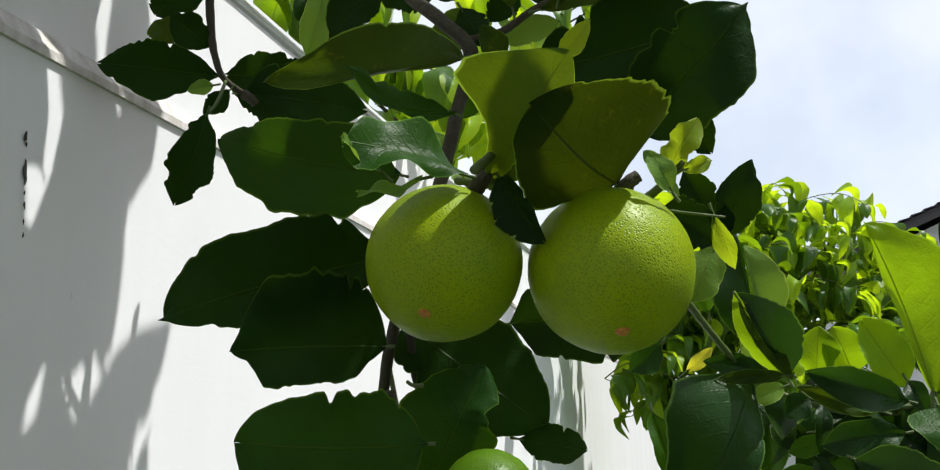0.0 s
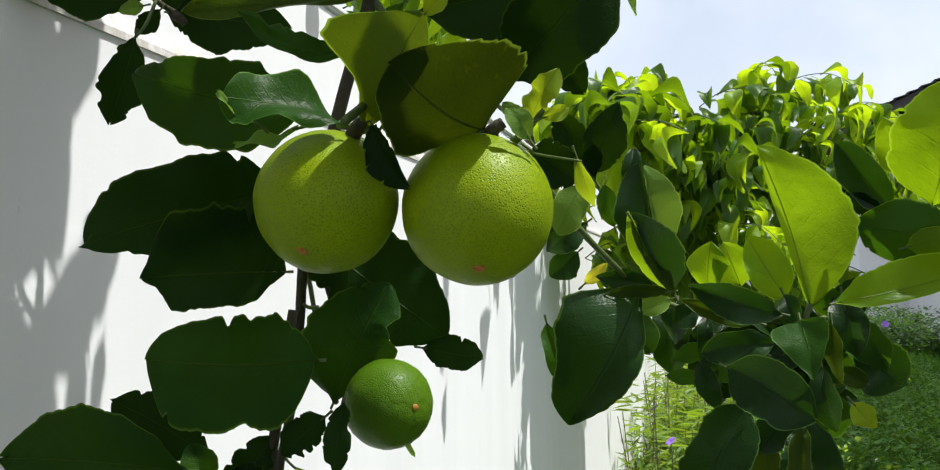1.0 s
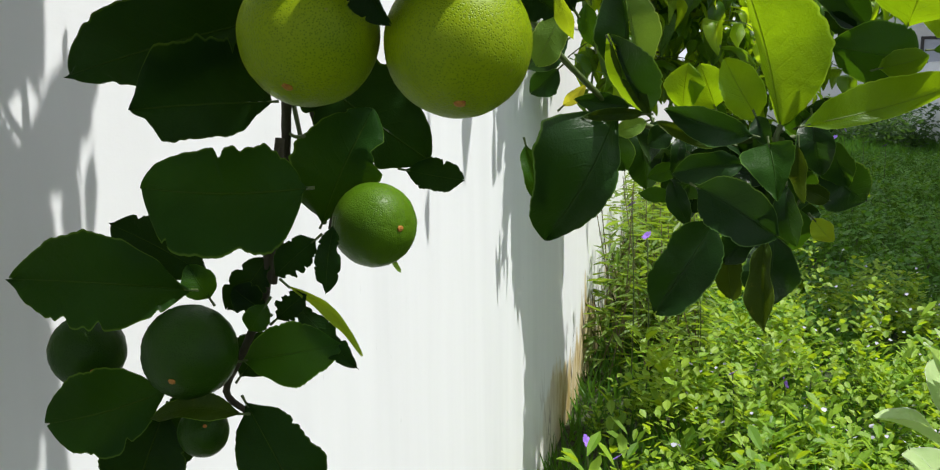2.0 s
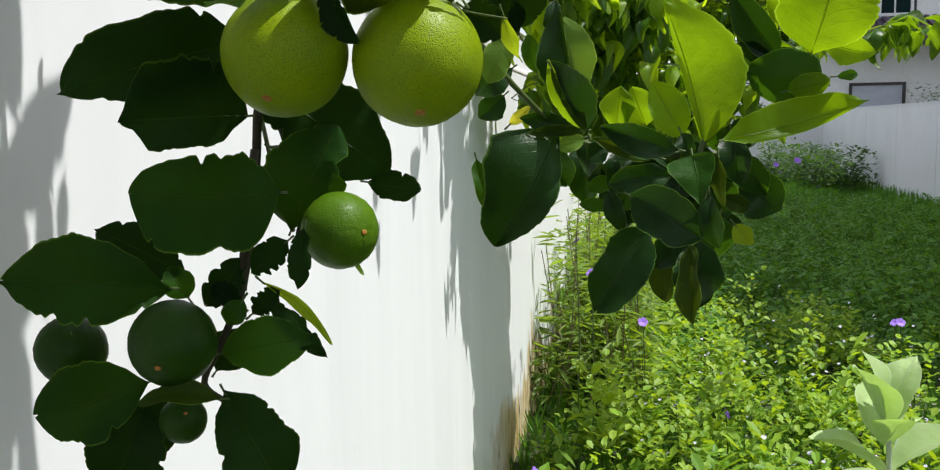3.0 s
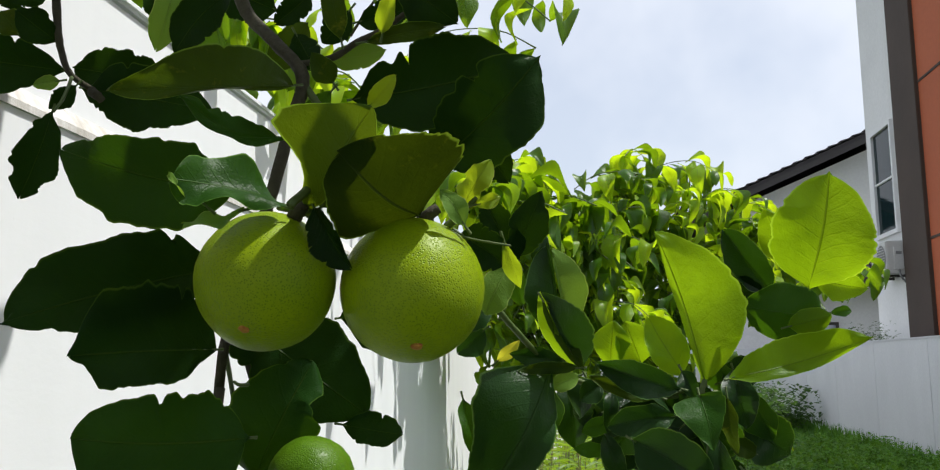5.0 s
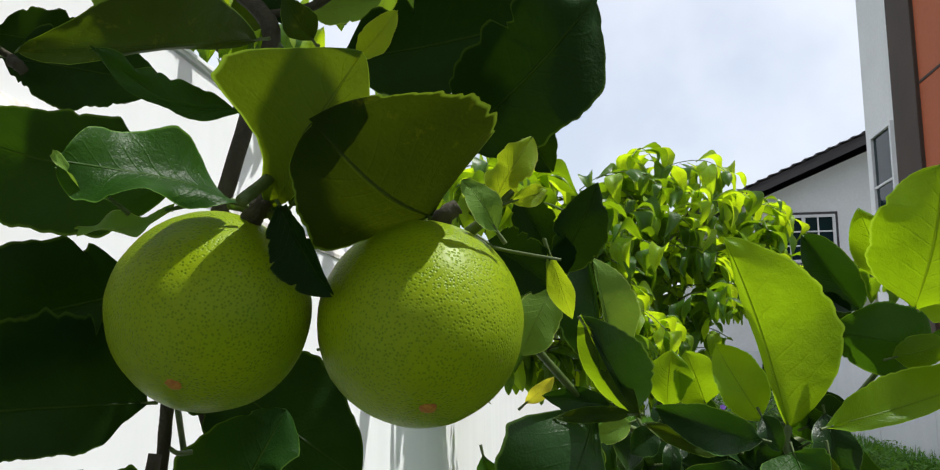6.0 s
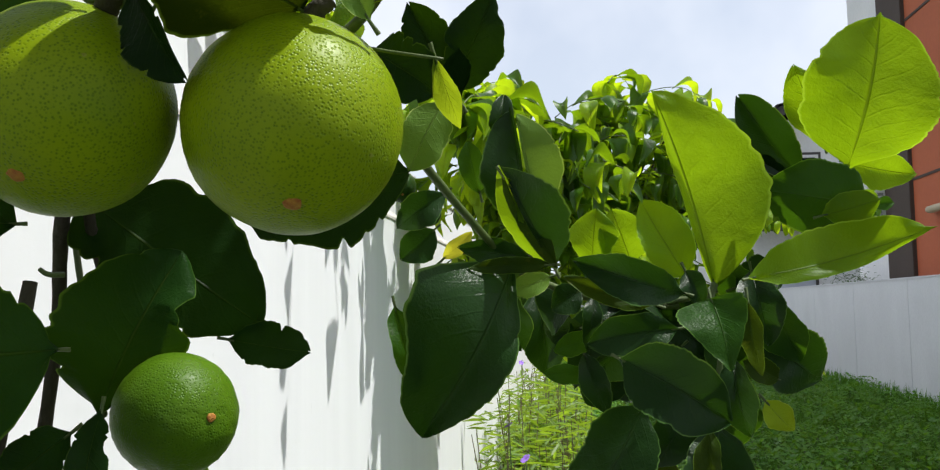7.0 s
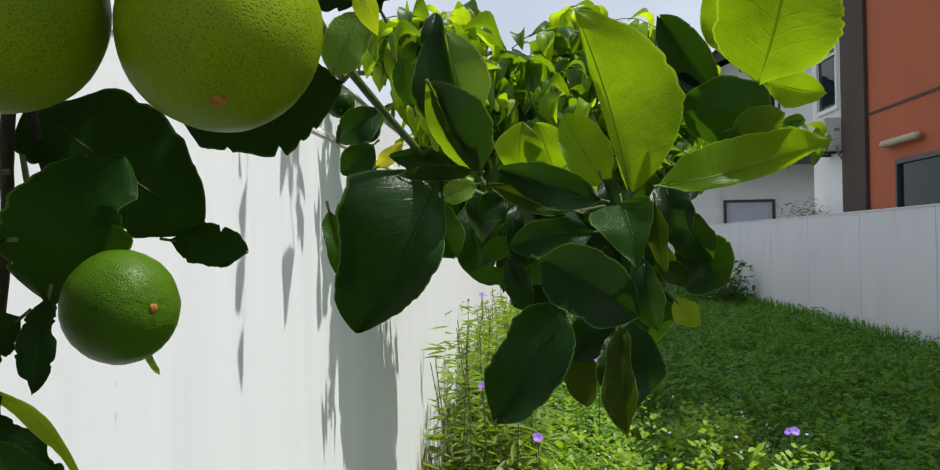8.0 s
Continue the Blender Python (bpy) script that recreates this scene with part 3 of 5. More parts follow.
# ---- lime tree ----
tree = tagged(new("lime_tree"), "lime tree with glossy dark leaves and hanging green fruit", "tree")
serial = [0]


def leaf(base, tip, normal, left, right, mat, fold, bend, wave, bite, outline=None, holes=(), rows=76):
    serial[0] += 1
    if mat == "glossy":
        fold, bend = fold * 1.5, bend + (16, -4, 22)[serial[0] % 3]
    bm = blade(base, tip, normal, left, right, fold, bend, wave, bite, 100 + serial[0], rows, 6 if rows > 40 else 3, outline=outline, holes=holes, ragged=1.0 if mat in ("mature_shaded", "dusk") else 0.2)
    ob = part("leaf", bm, LEAF[mat], tree, smooth=True)
    b, t = Vector(base), Vector(tip)
    d = (t - b).normalized()
    stalk = part("stalk", tube([b - d * 0.005, b - d * 0.002, b + d * 0.003], 0.0009, 0.0006, 5), TWIG, ob, smooth=True)
    return ob


def limb(points, r0, r1):
    serial[0] += 1
    part("branch", tube(points, r0, r1, 9, 0.25, serial[0]), BARK if r0 > 0.0024 else TWIG, tree, smooth=True)


def fruit(centre, radius, axis, mat, seed):
    """A round lime: slightly long along its axis, a low neck at the stalk, a small raised scar at the blossom end."""
    rng = random.Random(seed)
    bm = bmesh.new()
    bmesh.ops.create_uvsphere(bm, u_segments=56, v_segments=36, radius=1.0)
    for v in bm.verts:
        d = v.co.normalized()
        r = 1 + 0.012 * noise.noise(d * 1.7 + Vector((seed * 3.1, 0, 0))) + 0.006 * noise.noise(d * 5 + Vector((0, seed, 0)))
        if mat != "ripe":
            r += 0.018 * noise.noise(d * 8 + Vector((seed, 0, 2.0)))
        if d.z < -0.8:
            r += 0.05 * ((-d.z - 0.8) / 0.2) ** 3
        if d.z > 0.9:
            r -= 0.018 * ((d.z - 0.9) / 0.1) ** 1.5
        v.co = d * r * radius
    turn = Vector(axis).to_track_quat("Z", "Y").to_matrix().to_4x4()
    ob = new("fruit", mesh_of("fruit", bm, PEEL[mat]))
    ob.matrix_world = Matrix.Translation(centre) @ turn
    ob.parent = tree
    bm = bmesh.new()
    bmesh.ops.create_uvsphere(bm, u_segments=14, v_segments=8, radius=1.0)
    for v in bm.verts:
        k = rng.uniform(0.85, 1.15)
        v.co = Vector((v.co.x * radius * 0.08 * k, v.co.y * radius * 0.07 * k, v.co.z * radius * 0.02 + radius * 0.982))
    part("blossom_scar", bm, SCAR, ob, "small brown scar", True)
    bm = tube([(0, 0, -radius * 1.02), (0, 0, -radius * 1.08), (0.001, 0, -radius * 1.22)], radius * 0.11, radius * 0.06, 9, 0.3, seed)
    part("stalk", bm, TWIG, ob, smooth=True)
    return ob


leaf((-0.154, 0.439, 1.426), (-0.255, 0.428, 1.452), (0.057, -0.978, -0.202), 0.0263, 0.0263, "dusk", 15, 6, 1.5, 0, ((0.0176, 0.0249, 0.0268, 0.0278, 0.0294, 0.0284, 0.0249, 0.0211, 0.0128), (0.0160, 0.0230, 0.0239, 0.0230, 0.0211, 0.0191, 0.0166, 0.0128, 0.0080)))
leaf((-0.159, 0.426, 1.380), (-0.265, 0.399, 1.351), (0.294, -0.937, -0.188), 0.0253, 0.0253, "mature_shaded", 15, 8, 1.6, 0, ((0.0119, 0.0164, 0.0185, 0.0185, 0.0185, 0.0179, 0.0170, 0.0122, 0.0080), (0.0223, 0.0271, 0.0295, 0.0268, 0.0277, 0.0277, 0.0280, 0.0229, 0.0143)), ((0.72, 0.1, 0.010),))
leaf((-0.157, 0.426, 1.336), (-0.219, 0.389, 1.333), (0.513, -0.855, -0.072), 0.0279, 0.0279, "mature_shaded", 10, 8, 1.4, 0, ((0.0069, 0.0149, 0.0166, 0.0172, 0.0178, 0.0186, 0.0189, 0.0178, 0.0046), (0.0249, 0.0327, 0.0350, 0.0361, 0.0373, 0.0341, 0.0338, 0.0344, 0.0229)))
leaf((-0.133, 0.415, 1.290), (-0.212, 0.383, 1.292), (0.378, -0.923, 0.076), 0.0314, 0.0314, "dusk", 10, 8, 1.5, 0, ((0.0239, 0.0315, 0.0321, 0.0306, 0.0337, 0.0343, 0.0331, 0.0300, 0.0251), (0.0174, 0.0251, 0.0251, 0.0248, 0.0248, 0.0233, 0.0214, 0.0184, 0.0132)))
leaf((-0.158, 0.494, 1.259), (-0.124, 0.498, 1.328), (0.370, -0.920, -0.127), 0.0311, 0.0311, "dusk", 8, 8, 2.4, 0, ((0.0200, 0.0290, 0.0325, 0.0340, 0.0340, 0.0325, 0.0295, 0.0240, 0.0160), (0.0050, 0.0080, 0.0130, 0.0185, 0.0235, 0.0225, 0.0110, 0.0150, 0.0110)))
leaf((-0.175, 0.513, 1.355), (-0.0960, 0.5219, 1.2966), (0.216, -0.969, 0.118), 0.0278, 0.0278, "mature_shaded", 6, 4, 1.8, 0, ((0.0139, 0.0265, 0.0340, 0.0355, 0.0350, 0.0325, 0.0290, 0.0235, 0.0160), (0.0195, 0.0223, 0.0240, 0.0250, 0.0260, 0.0265, 0.0255, 0.0220, 0.0150)), ((0.70, -0.45, 0.013), (0.78, -0.2, 0.010)))
leaf((-0.122, 0.558, 1.359), (-0.031, 0.557, 1.371), (0.011, -0.985, -0.173), 0.0303, 0.0303, "mature_shaded", 15, 8, 1.5, 0)
leaf((-0.0997, 0.3689, 1.4034), (-0.1400, 0.3303, 1.4107), (0.30, -0.80, 0.50), 0.0150, 0.0150, "mid", 4, 8, 3.4, 0, ((0.0050, 0.0080, 0.0095, 0.0100, 0.0110, 0.0120, 0.0130, 0.0140, 0.0120), (0.0090, 0.0150, 0.0185, 0.0190, 0.0175, 0.0165, 0.0150, 0.0140, 0.0110)))
leaf((-0.1154, 0.3580, 1.4003), (-0.1365, 0.3375, 1.3908), (0.10, -0.55, 0.83), 0.0090, 0.0075, "under", 10, -12, 4.0, 0.3)
leaf((-0.1277, 0.3442, 1.3998), (-0.1385, 0.3260, 1.4127), (0.45, -0.60, 0.66), 0.0050, 0.0040, "under", 20, -18, 3.0, 0)
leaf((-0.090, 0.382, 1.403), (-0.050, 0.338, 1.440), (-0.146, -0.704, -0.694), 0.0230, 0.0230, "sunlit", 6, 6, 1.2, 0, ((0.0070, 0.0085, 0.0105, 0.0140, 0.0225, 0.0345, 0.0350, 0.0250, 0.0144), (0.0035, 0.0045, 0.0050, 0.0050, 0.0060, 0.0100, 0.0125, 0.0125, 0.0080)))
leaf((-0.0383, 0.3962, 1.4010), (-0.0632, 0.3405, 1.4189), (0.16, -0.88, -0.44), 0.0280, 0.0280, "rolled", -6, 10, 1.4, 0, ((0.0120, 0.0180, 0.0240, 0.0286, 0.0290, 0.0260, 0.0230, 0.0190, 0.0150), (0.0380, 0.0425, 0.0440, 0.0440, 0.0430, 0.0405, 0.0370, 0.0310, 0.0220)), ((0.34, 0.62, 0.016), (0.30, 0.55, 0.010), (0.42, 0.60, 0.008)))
leaf((-0.037, 0.433, 1.434), (0.023, 0.413, 1.486), (0.007, -0.935, -0.354), 0.0274, 0.0274, "mature_shaded", 18, 8, 1.2, 0)
leaf((-0.088, 0.460, 1.483), (0.009, 0.460, 1.499), (0.055, -0.948, -0.313), 0.0289, 0.0289, "mature_shaded", 15, 8, 1.5, 0)
leaf((-0.017, 0.453, 1.456), (0.003, 0.449, 1.427), (-0.089, -0.994, 0.062), 0.0108, 0.0108, "mature_shaded", 15, 8, 1.5, 0)
leaf((-0.018, 0.404, 1.403), (-0.002, 0.397, 1.428), (0.063, -0.957, -0.284), 0.0079, 0.0079, "young", 25, 8, 3, 0.7)
leaf((-0.010, 0.399, 1.406), (0.003, 0.401, 1.410), (0.138, -0.977, -0.165), 0.0041, 0.0041, "young", 15, 8, 3, 0)
leaf((-0.014, 0.390, 1.394), (-0.025, 0.381, 1.411), (0.575, -0.816, -0.059), 0.0064, 0.0064, "under", 15, 8, 1.5, 0)
leaf((0.007, 0.456, 1.382), (-0.010, 0.439, 1.416), (0.208, -0.911, -0.357), 0.0113, 0.0113, "mature_shaded", 15, 8, 1.5, 0)
leaf((0.003, 0.455, 1.385), (0.022, 0.442, 1.419), (0.283, -0.844, -0.456), 0.0120, 0.0120, "mature_shaded", 15, 8, 1.5, 0)
leaf((-0.022, 0.430, 1.396), (0.002, 0.425, 1.379), (-0.152, -0.986, 0.067), 0.0125, 0.0125, "mature_shaded", 15, 8, 1.5, 0)
leaf((0.002, 0.423, 1.391), (0.010, 0.428, 1.366), (-0.386, -0.877, -0.285), 0.0053, 0.0053, "young", 15, 8, 1.5, 0)
leaf((0.002, 0.440, 1.378), (-0.010, 0.437, 1.353), (0.165, -0.985, 0.050), 0.0100, 0.0100, "under", 15, 8, 1.5, 0)
leaf((-0.087, 0.377, 1.404), (-0.067, 0.368, 1.372), (-0.552, -0.826, -0.112), 0.0112, 0.0112, "mature_shaded", 25, 8, 1.5, 0)
leaf((-0.091, 0.402, 1.408), (-0.077, 0.397, 1.425), (0.116, -0.919, -0.378), 0.0066, 0.0066, "olive", 15, 8, 1.5, 0)
leaf((-0.1196, 0.4229, 1.4511), (-0.1639, 0.3880, 1.4673), (0.45, -0.80, 0.40), 0.0110, 0.0085, "dusk", 18, -24, 2.4, 0, ((0.0040, 0.0080, 0.0105, 0.0110, 0.0100, 0.0090, 0.0075, 0.0060, 0.0040), (0.0035, 0.0050, 0.0060, 0.0085, 0.0095, 0.0090, 0.0030, 0.0045, 0.0040)))
leaf((-0.117, 0.437, 1.486), (-0.249, 0.482, 1.504), (-0.347, -0.861, -0.371), 0.0050, 0.0288, "olive", 6, -14, 1.5, 0, ((0.0030, 0.0030, 0.0025, 0.0020, 0.0020, 0.0030, 0.0050, 0.0065, 0.0050), (0.0120, 0.0190, 0.0235, 0.0260, 0.0265, 0.0250, 0.0215, 0.0160, 0.0095)))
leaf((-0.270, 0.601, 1.540), (-0.340, 0.580, 1.555), (0.235, -0.941, -0.241), 0.0224, 0.0224, "mature_shaded", 15, 8, 1.5, 0)
leaf((-0.326, 0.574, 1.536), (-0.230, 0.579, 1.516), (0.012, -0.980, -0.201), 0.0253, 0.0253, "mature_shaded", 15, 8, 1.5, 0)
leaf((-0.338, 0.566, 1.548), (-0.409, 0.525, 1.551), (0.453, -0.820, -0.351), 0.0211, 0.0211, "mature_shaded", 15, 8, 1.5, 0)
leaf((-0.319, 0.522, 1.504), (-0.347, 0.532, 1.445), (0.473, -0.803, -0.364), 0.0161, 0.0161, "mature_shaded", 16, 8, 1.5, 0.4)
leaf((-0.325, 0.561, 1.535), (-0.340, 0.551, 1.515), (0.673, -0.731, -0.115), 0.0081, 0.0081, "mature_shaded", 15, 8, 1.5, 0)
leaf((-0.342, 0.560, 1.569), (-0.363, 0.540, 1.587), (0.460, -0.811, -0.361), 0.0134, 0.0134, "mature_shaded", 15, 8, 1.5, 0.4)
leaf((-0.342, 0.551, 1.613), (-0.366, 0.538, 1.593), (0.640, -0.700, -0.316), 0.0100, 0.0100, "mature_shaded", 15, 8, 1.5, 0)
leaf((-0.334, 0.553, 1.536), (-0.350, 0.545, 1.531), (0.525, -0.784, -0.332), 0.0055, 0.0055, "under", 15, 8, 1.5, 0)
leaf((-0.058, 0.367, 1.450), (-0.043, 0.362, 1.464), (0.090, -0.906, -0.414), 0.0051, 0.0051, "young", 20, 8, 1.5, 0)
leaf((-0.279, 0.617, 1.637), (-0.291, 0.614, 1.579), (0.498, -0.866, -0.044), 0.0135, 0.0135, "under", 15, 8, 1.5, 0)
leaf((-0.185, 0.506, 1.577), (-0.220, 0.497, 1.531), (0.242, -0.970, -0.001), 0.0162, 0.0162, "mature_shaded", 15, 8, 1.5, 0)
leaf((-0.095, 0.454, 1.517), (-0.098, 0.440, 1.548), (0.258, -0.882, -0.395), 0.0083, 0.0083, "olive", 15, 8, 1.5, 0)
leaf((-0.069, 0.448, 1.517), (-0.061, 0.436, 1.537), (0.129, -0.827, -0.547), 0.0057, 0.0057, "young", 15, 8, 2, 0)
leaf((-0.128, 0.469, 1.529), (-0.113, 0.464, 1.502), (0.028, -0.984, 0.177), 0.0097, 0.0097, "mature_shaded", 15, 8, 1.5, 0)
leaf((-0.103, 0.467, 1.495), (-0.112, 0.453, 1.510), (0.377, -0.797, -0.472), 0.0081, 0.0081, "olive", 15, 8, 1.5, 0)
leaf((-0.118, 0.467, 1.554), (-0.140, 0.466, 1.535), (0.310, -0.885, -0.349), 0.0091, 0.0091, "mature_shaded", 15, 8, 1.5, 0)
leaf((-0.059, 0.454, 1.553), (-0.027, 0.462, 1.527), (0.021, -0.965, -0.260), 0.0168, 0.0168, "mature_shaded", 15, 8, 1.5, 0)
leaf((-0.111, 0.483, 1.516), (-0.074, 0.477, 1.518), (-0.119, -0.923, -0.366), 0.0088, 0.0088, "under", 15, 8, 1.5, 0)
leaf((-0.082, 0.456, 1.516), (-0.033, 0.452, 1.521), (-0.044, -0.926, -0.375), 0.0061, 0.0061, "olive", 15, 8, 2, 0)
leaf((-0.099, 0.490, 1.551), (-0.117, 0.491, 1.530), (0.308, -0.908, -0.285), 0.0098, 0.0098, "mature_shaded", 15, 8, 1.5, 0)
leaf((-0.095, 0.492, 1.543), (-0.060, 0.495, 1.551), (0.176, -0.914, -0.365), 0.0107, 0.0107, "mature_shaded", 15, 8, 1.5, 0)
leaf((-0.165, 0.539, 1.574), (-0.203, 0.532, 1.591), (0.070, -0.964, -0.256), 0.0193, 0.0193, "mature_shaded", 15, 8, 1.5, 0)
leaf((-0.173, 0.544, 1.531), (-0.144, 0.543, 1.565), (0.326, -0.897, -0.299), 0.0129, 0.0129, "olive", 15, 8, 1.5, 0)
leaf((-0.112, 0.495, 1.500), (-0.136, 0.496, 1.474), (0.280, -0.922, -0.267), 0.0078, 0.0078, "mid", 15, 8, 1.5, 0)
leaf((-0.275, 0.643, 1.600), (-0.309, 0.633, 1.643), (0.200, -0.977, -0.077), 0.0178, 0.0178, "mature_shaded", 15, 8, 1.5, 0)
leaf((-0.374, 0.566, 1.622), (-0.394, 0.566, 1.603), (0.432, -0.782, -0.449), 0.0141, 0.0141, "mature_shaded", 15, 8, 1.5, 0)
leaf((-0.374, 0.562, 1.576), (-0.388, 0.558, 1.595), (0.310, -0.951, 0.011), 0.0127, 0.0127, "olive", 15, 8, 1.5, 0)
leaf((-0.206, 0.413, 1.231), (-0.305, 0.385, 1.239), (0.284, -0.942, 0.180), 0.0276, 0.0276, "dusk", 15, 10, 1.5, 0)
leaf((-0.207, 0.434, 1.235), (-0.261, 0.422, 1.266), (0.332, -0.915, 0.231), 0.0182, 0.0182, "mature_shaded", 15, 8, 1.5, 0)
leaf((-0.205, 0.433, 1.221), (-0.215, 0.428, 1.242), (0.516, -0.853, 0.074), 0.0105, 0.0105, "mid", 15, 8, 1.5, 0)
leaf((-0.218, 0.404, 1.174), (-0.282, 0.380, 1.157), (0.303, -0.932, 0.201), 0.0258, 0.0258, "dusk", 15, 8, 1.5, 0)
leaf((-0.226, 0.411, 1.159), (-0.244, 0.396, 1.102), (0.449, -0.888, 0.097), 0.0244, 0.0244, "mature_shaded", 15, 8, 1.5, 0)
leaf((-0.169, 0.403, 1.170), (-0.129, 0.393, 1.110), (0.360, -0.853, 0.377), 0.0244, 0.0244, "mature_shaded", 15, 8, 1.5, 0)
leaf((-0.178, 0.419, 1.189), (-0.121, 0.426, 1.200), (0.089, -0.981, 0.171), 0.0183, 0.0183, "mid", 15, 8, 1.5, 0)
leaf((-0.147, 0.415, 1.236), (-0.103, 0.414, 1.199), (0.018, -0.999, 0.046), 0.0039, 0.0039, "young", 5, -25, 1.5, 0)
leaf((-0.146, 0.424, 1.223), (-0.109, 0.422, 1.188), (0.245, -0.914, 0.322), 0.0081, 0.0081, "mature_shaded", 15, -20, 1.5, 0.6)
leaf((-0.135, 0.430, 1.259), (-0.155, 0.419, 1.240), (0.390, -0.911, 0.131), 0.0107, 0.0107, "mature_shaded", 15, 8, 2, 0.8)
leaf((-0.125, 0.433, 1.267), (-0.127, 0.423, 1.230), (0.369, -0.903, 0.221), 0.0081, 0.0081, "mature_shaded", 15, 8, 2, 0.8)
leaf((-0.164, 0.429, 1.249), (-0.185, 0.416, 1.220), (0.397, -0.912, 0.106), 0.0119, 0.0119, "mature_shaded", 15, 8, 2, 0.8)
leaf((-0.163, 0.420, 1.219), (-0.179, 0.414, 1.233), (0.474, -0.870, 0.135), 0.0102, 0.0102, "mature_shaded", 15, 8, 1.5, 0.6)
leaf((-0.157, 0.421, 1.214), (-0.138, 0.421, 1.230), (0.086, -0.993, -0.083), 0.0081, 0.0081, "mature_shaded", 15, 8, 1.5, 0.8)
leaf((-0.158, 0.412, 1.225), (-0.167, 0.408, 1.210), (0.332, -0.943, 0.023), 0.0080, 0.0080, "mid", 15, 8, 1.5, 0)
leaf((-0.162, 0.384, 1.171), (-0.208, 0.370, 1.172), (0.212, -0.658, 0.723), 0.0081, 0.0081, "olive", 15, 14, 1.5, 0)
leaf((-0.223, 0.433, 1.165), (-0.234, 0.425, 1.114), (0.442, -0.896, 0.046), 0.0137, 0.0137, "mature_shaded", 15, 8, 1.5, 0)
leaf((-0.192, 0.440, 1.172), (-0.173, 0.447, 1.199), (0.296, -0.955, 0.034), 0.0156, 0.0156, "mature_shaded", 15, 8, 1.5, 0)
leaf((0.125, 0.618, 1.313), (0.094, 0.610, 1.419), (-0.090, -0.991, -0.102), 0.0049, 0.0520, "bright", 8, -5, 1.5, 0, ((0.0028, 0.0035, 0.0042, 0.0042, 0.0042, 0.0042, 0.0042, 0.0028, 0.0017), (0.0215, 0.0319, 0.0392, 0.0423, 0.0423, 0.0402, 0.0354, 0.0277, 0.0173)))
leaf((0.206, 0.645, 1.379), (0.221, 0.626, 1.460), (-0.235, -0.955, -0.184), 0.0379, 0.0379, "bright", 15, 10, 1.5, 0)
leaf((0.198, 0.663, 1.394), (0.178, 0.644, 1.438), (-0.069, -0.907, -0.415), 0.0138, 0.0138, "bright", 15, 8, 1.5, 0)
leaf((0.187, 0.683, 1.380), (0.150, 0.662, 1.425), (0.057, -0.921, -0.385), 0.0156, 0.0156, "glossy", 22, 8, 1.5, 0)
leaf((0.179, 0.683, 1.375), (0.156, 0.668, 1.390), (0.289, -0.862, -0.415), 0.0085, 0.0085, "mature_shaded", 15, 8, 1.5, 0)
leaf((0.216, 0.649, 1.355), (0.158, 0.635, 1.365), (0.195, -0.957, -0.216), 0.0239, 0.0239, "mid", -10, 22, 3.5, 0)
leaf((0.187, 0.632, 1.350), (0.217, 0.629, 1.358), (-0.080, -0.994, -0.075), 0.0102, 0.0102, "bright", -14, 8, 2, 0)
leaf((0.138, 0.584, 1.315), (0.240, 0.631, 1.341), (0.401, -0.913, 0.072), 0.0210, 0.0081, "bright", 10, -8, 1.5, 0)
leaf((0.227, 0.719, 1.392), (0.267, 0.712, 1.382), (-0.214, -0.963, -0.165), 0.0130, 0.0130, "bright", 15, 8, 1.5, 0)
leaf((0.231, 0.730, 1.398), (0.247, 0.721, 1.404), (-0.406, -0.884, -0.231), 0.0070, 0.0070, "under", 15, 8, 1.5, 0)
leaf((0.238, 0.720, 1.364), (0.256, 0.722, 1.365), (0.076, -0.993, -0.091), 0.0049, 0.0049, "mid", 15, 8, 1.5, 0)
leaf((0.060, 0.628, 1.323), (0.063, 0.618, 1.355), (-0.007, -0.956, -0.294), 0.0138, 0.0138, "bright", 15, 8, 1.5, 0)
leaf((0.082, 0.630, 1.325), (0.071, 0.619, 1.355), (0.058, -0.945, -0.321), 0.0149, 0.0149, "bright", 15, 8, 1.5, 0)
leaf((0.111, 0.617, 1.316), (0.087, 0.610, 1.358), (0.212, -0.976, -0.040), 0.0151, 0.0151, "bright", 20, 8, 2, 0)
leaf((0.106, 0.592, 1.308), (0.051, 0.578, 1.325), (0.209, -0.969, -0.131), 0.0118, 0.0118, "glossy", 18, 8, 1.5, 0)
leaf((0.092, 0.596, 1.302), (0.045, 0.582, 1.317), (0.236, -0.964, -0.124), 0.0063, 0.0063, "olive", 15, 8, 1.5, 0)
leaf((0.018, 0.580, 1.324), (-0.026, 0.563, 1.240), (0.194, -0.976, 0.102), 0.0285, 0.0337, "glossy", 10, 8, 1.5, 0, ((0.0058, 0.0110, 0.0149, 0.0178, 0.0188, 0.0188, 0.0168, 0.0143, 0.0081), (0.0214, 0.0350, 0.0428, 0.0421, 0.0395, 0.0337, 0.0272, 0.0246, 0.0188)))
leaf((-0.039, 0.557, 1.304), (-0.029, 0.552, 1.264), (0.181, -0.974, 0.139), 0.0072, 0.0072, "mid", 20, 8, 1.5, 0)
# one folded leaf in two halves: dark left, right coloured pale as sunlit
leaf((0.022, 0.621, 1.346), (0.017, 0.610, 1.412), (0.088, -0.984, -0.157), 0.0232, 0.0021, "glossy", 10, 8, 1.4, 0)
leaf((0.030, 0.611, 1.348), (0.020, 0.605, 1.408), (0.068, -0.993, -0.092), 0.0014, 0.0201, "under", 10, 8, 1.2, 0)
leaf((0.040, 0.582, 1.322), (0.014, 0.575, 1.373), (0.072, -0.992, -0.103), 0.0020, 0.0203, "glossy", 26, 8, 1.5, 0)
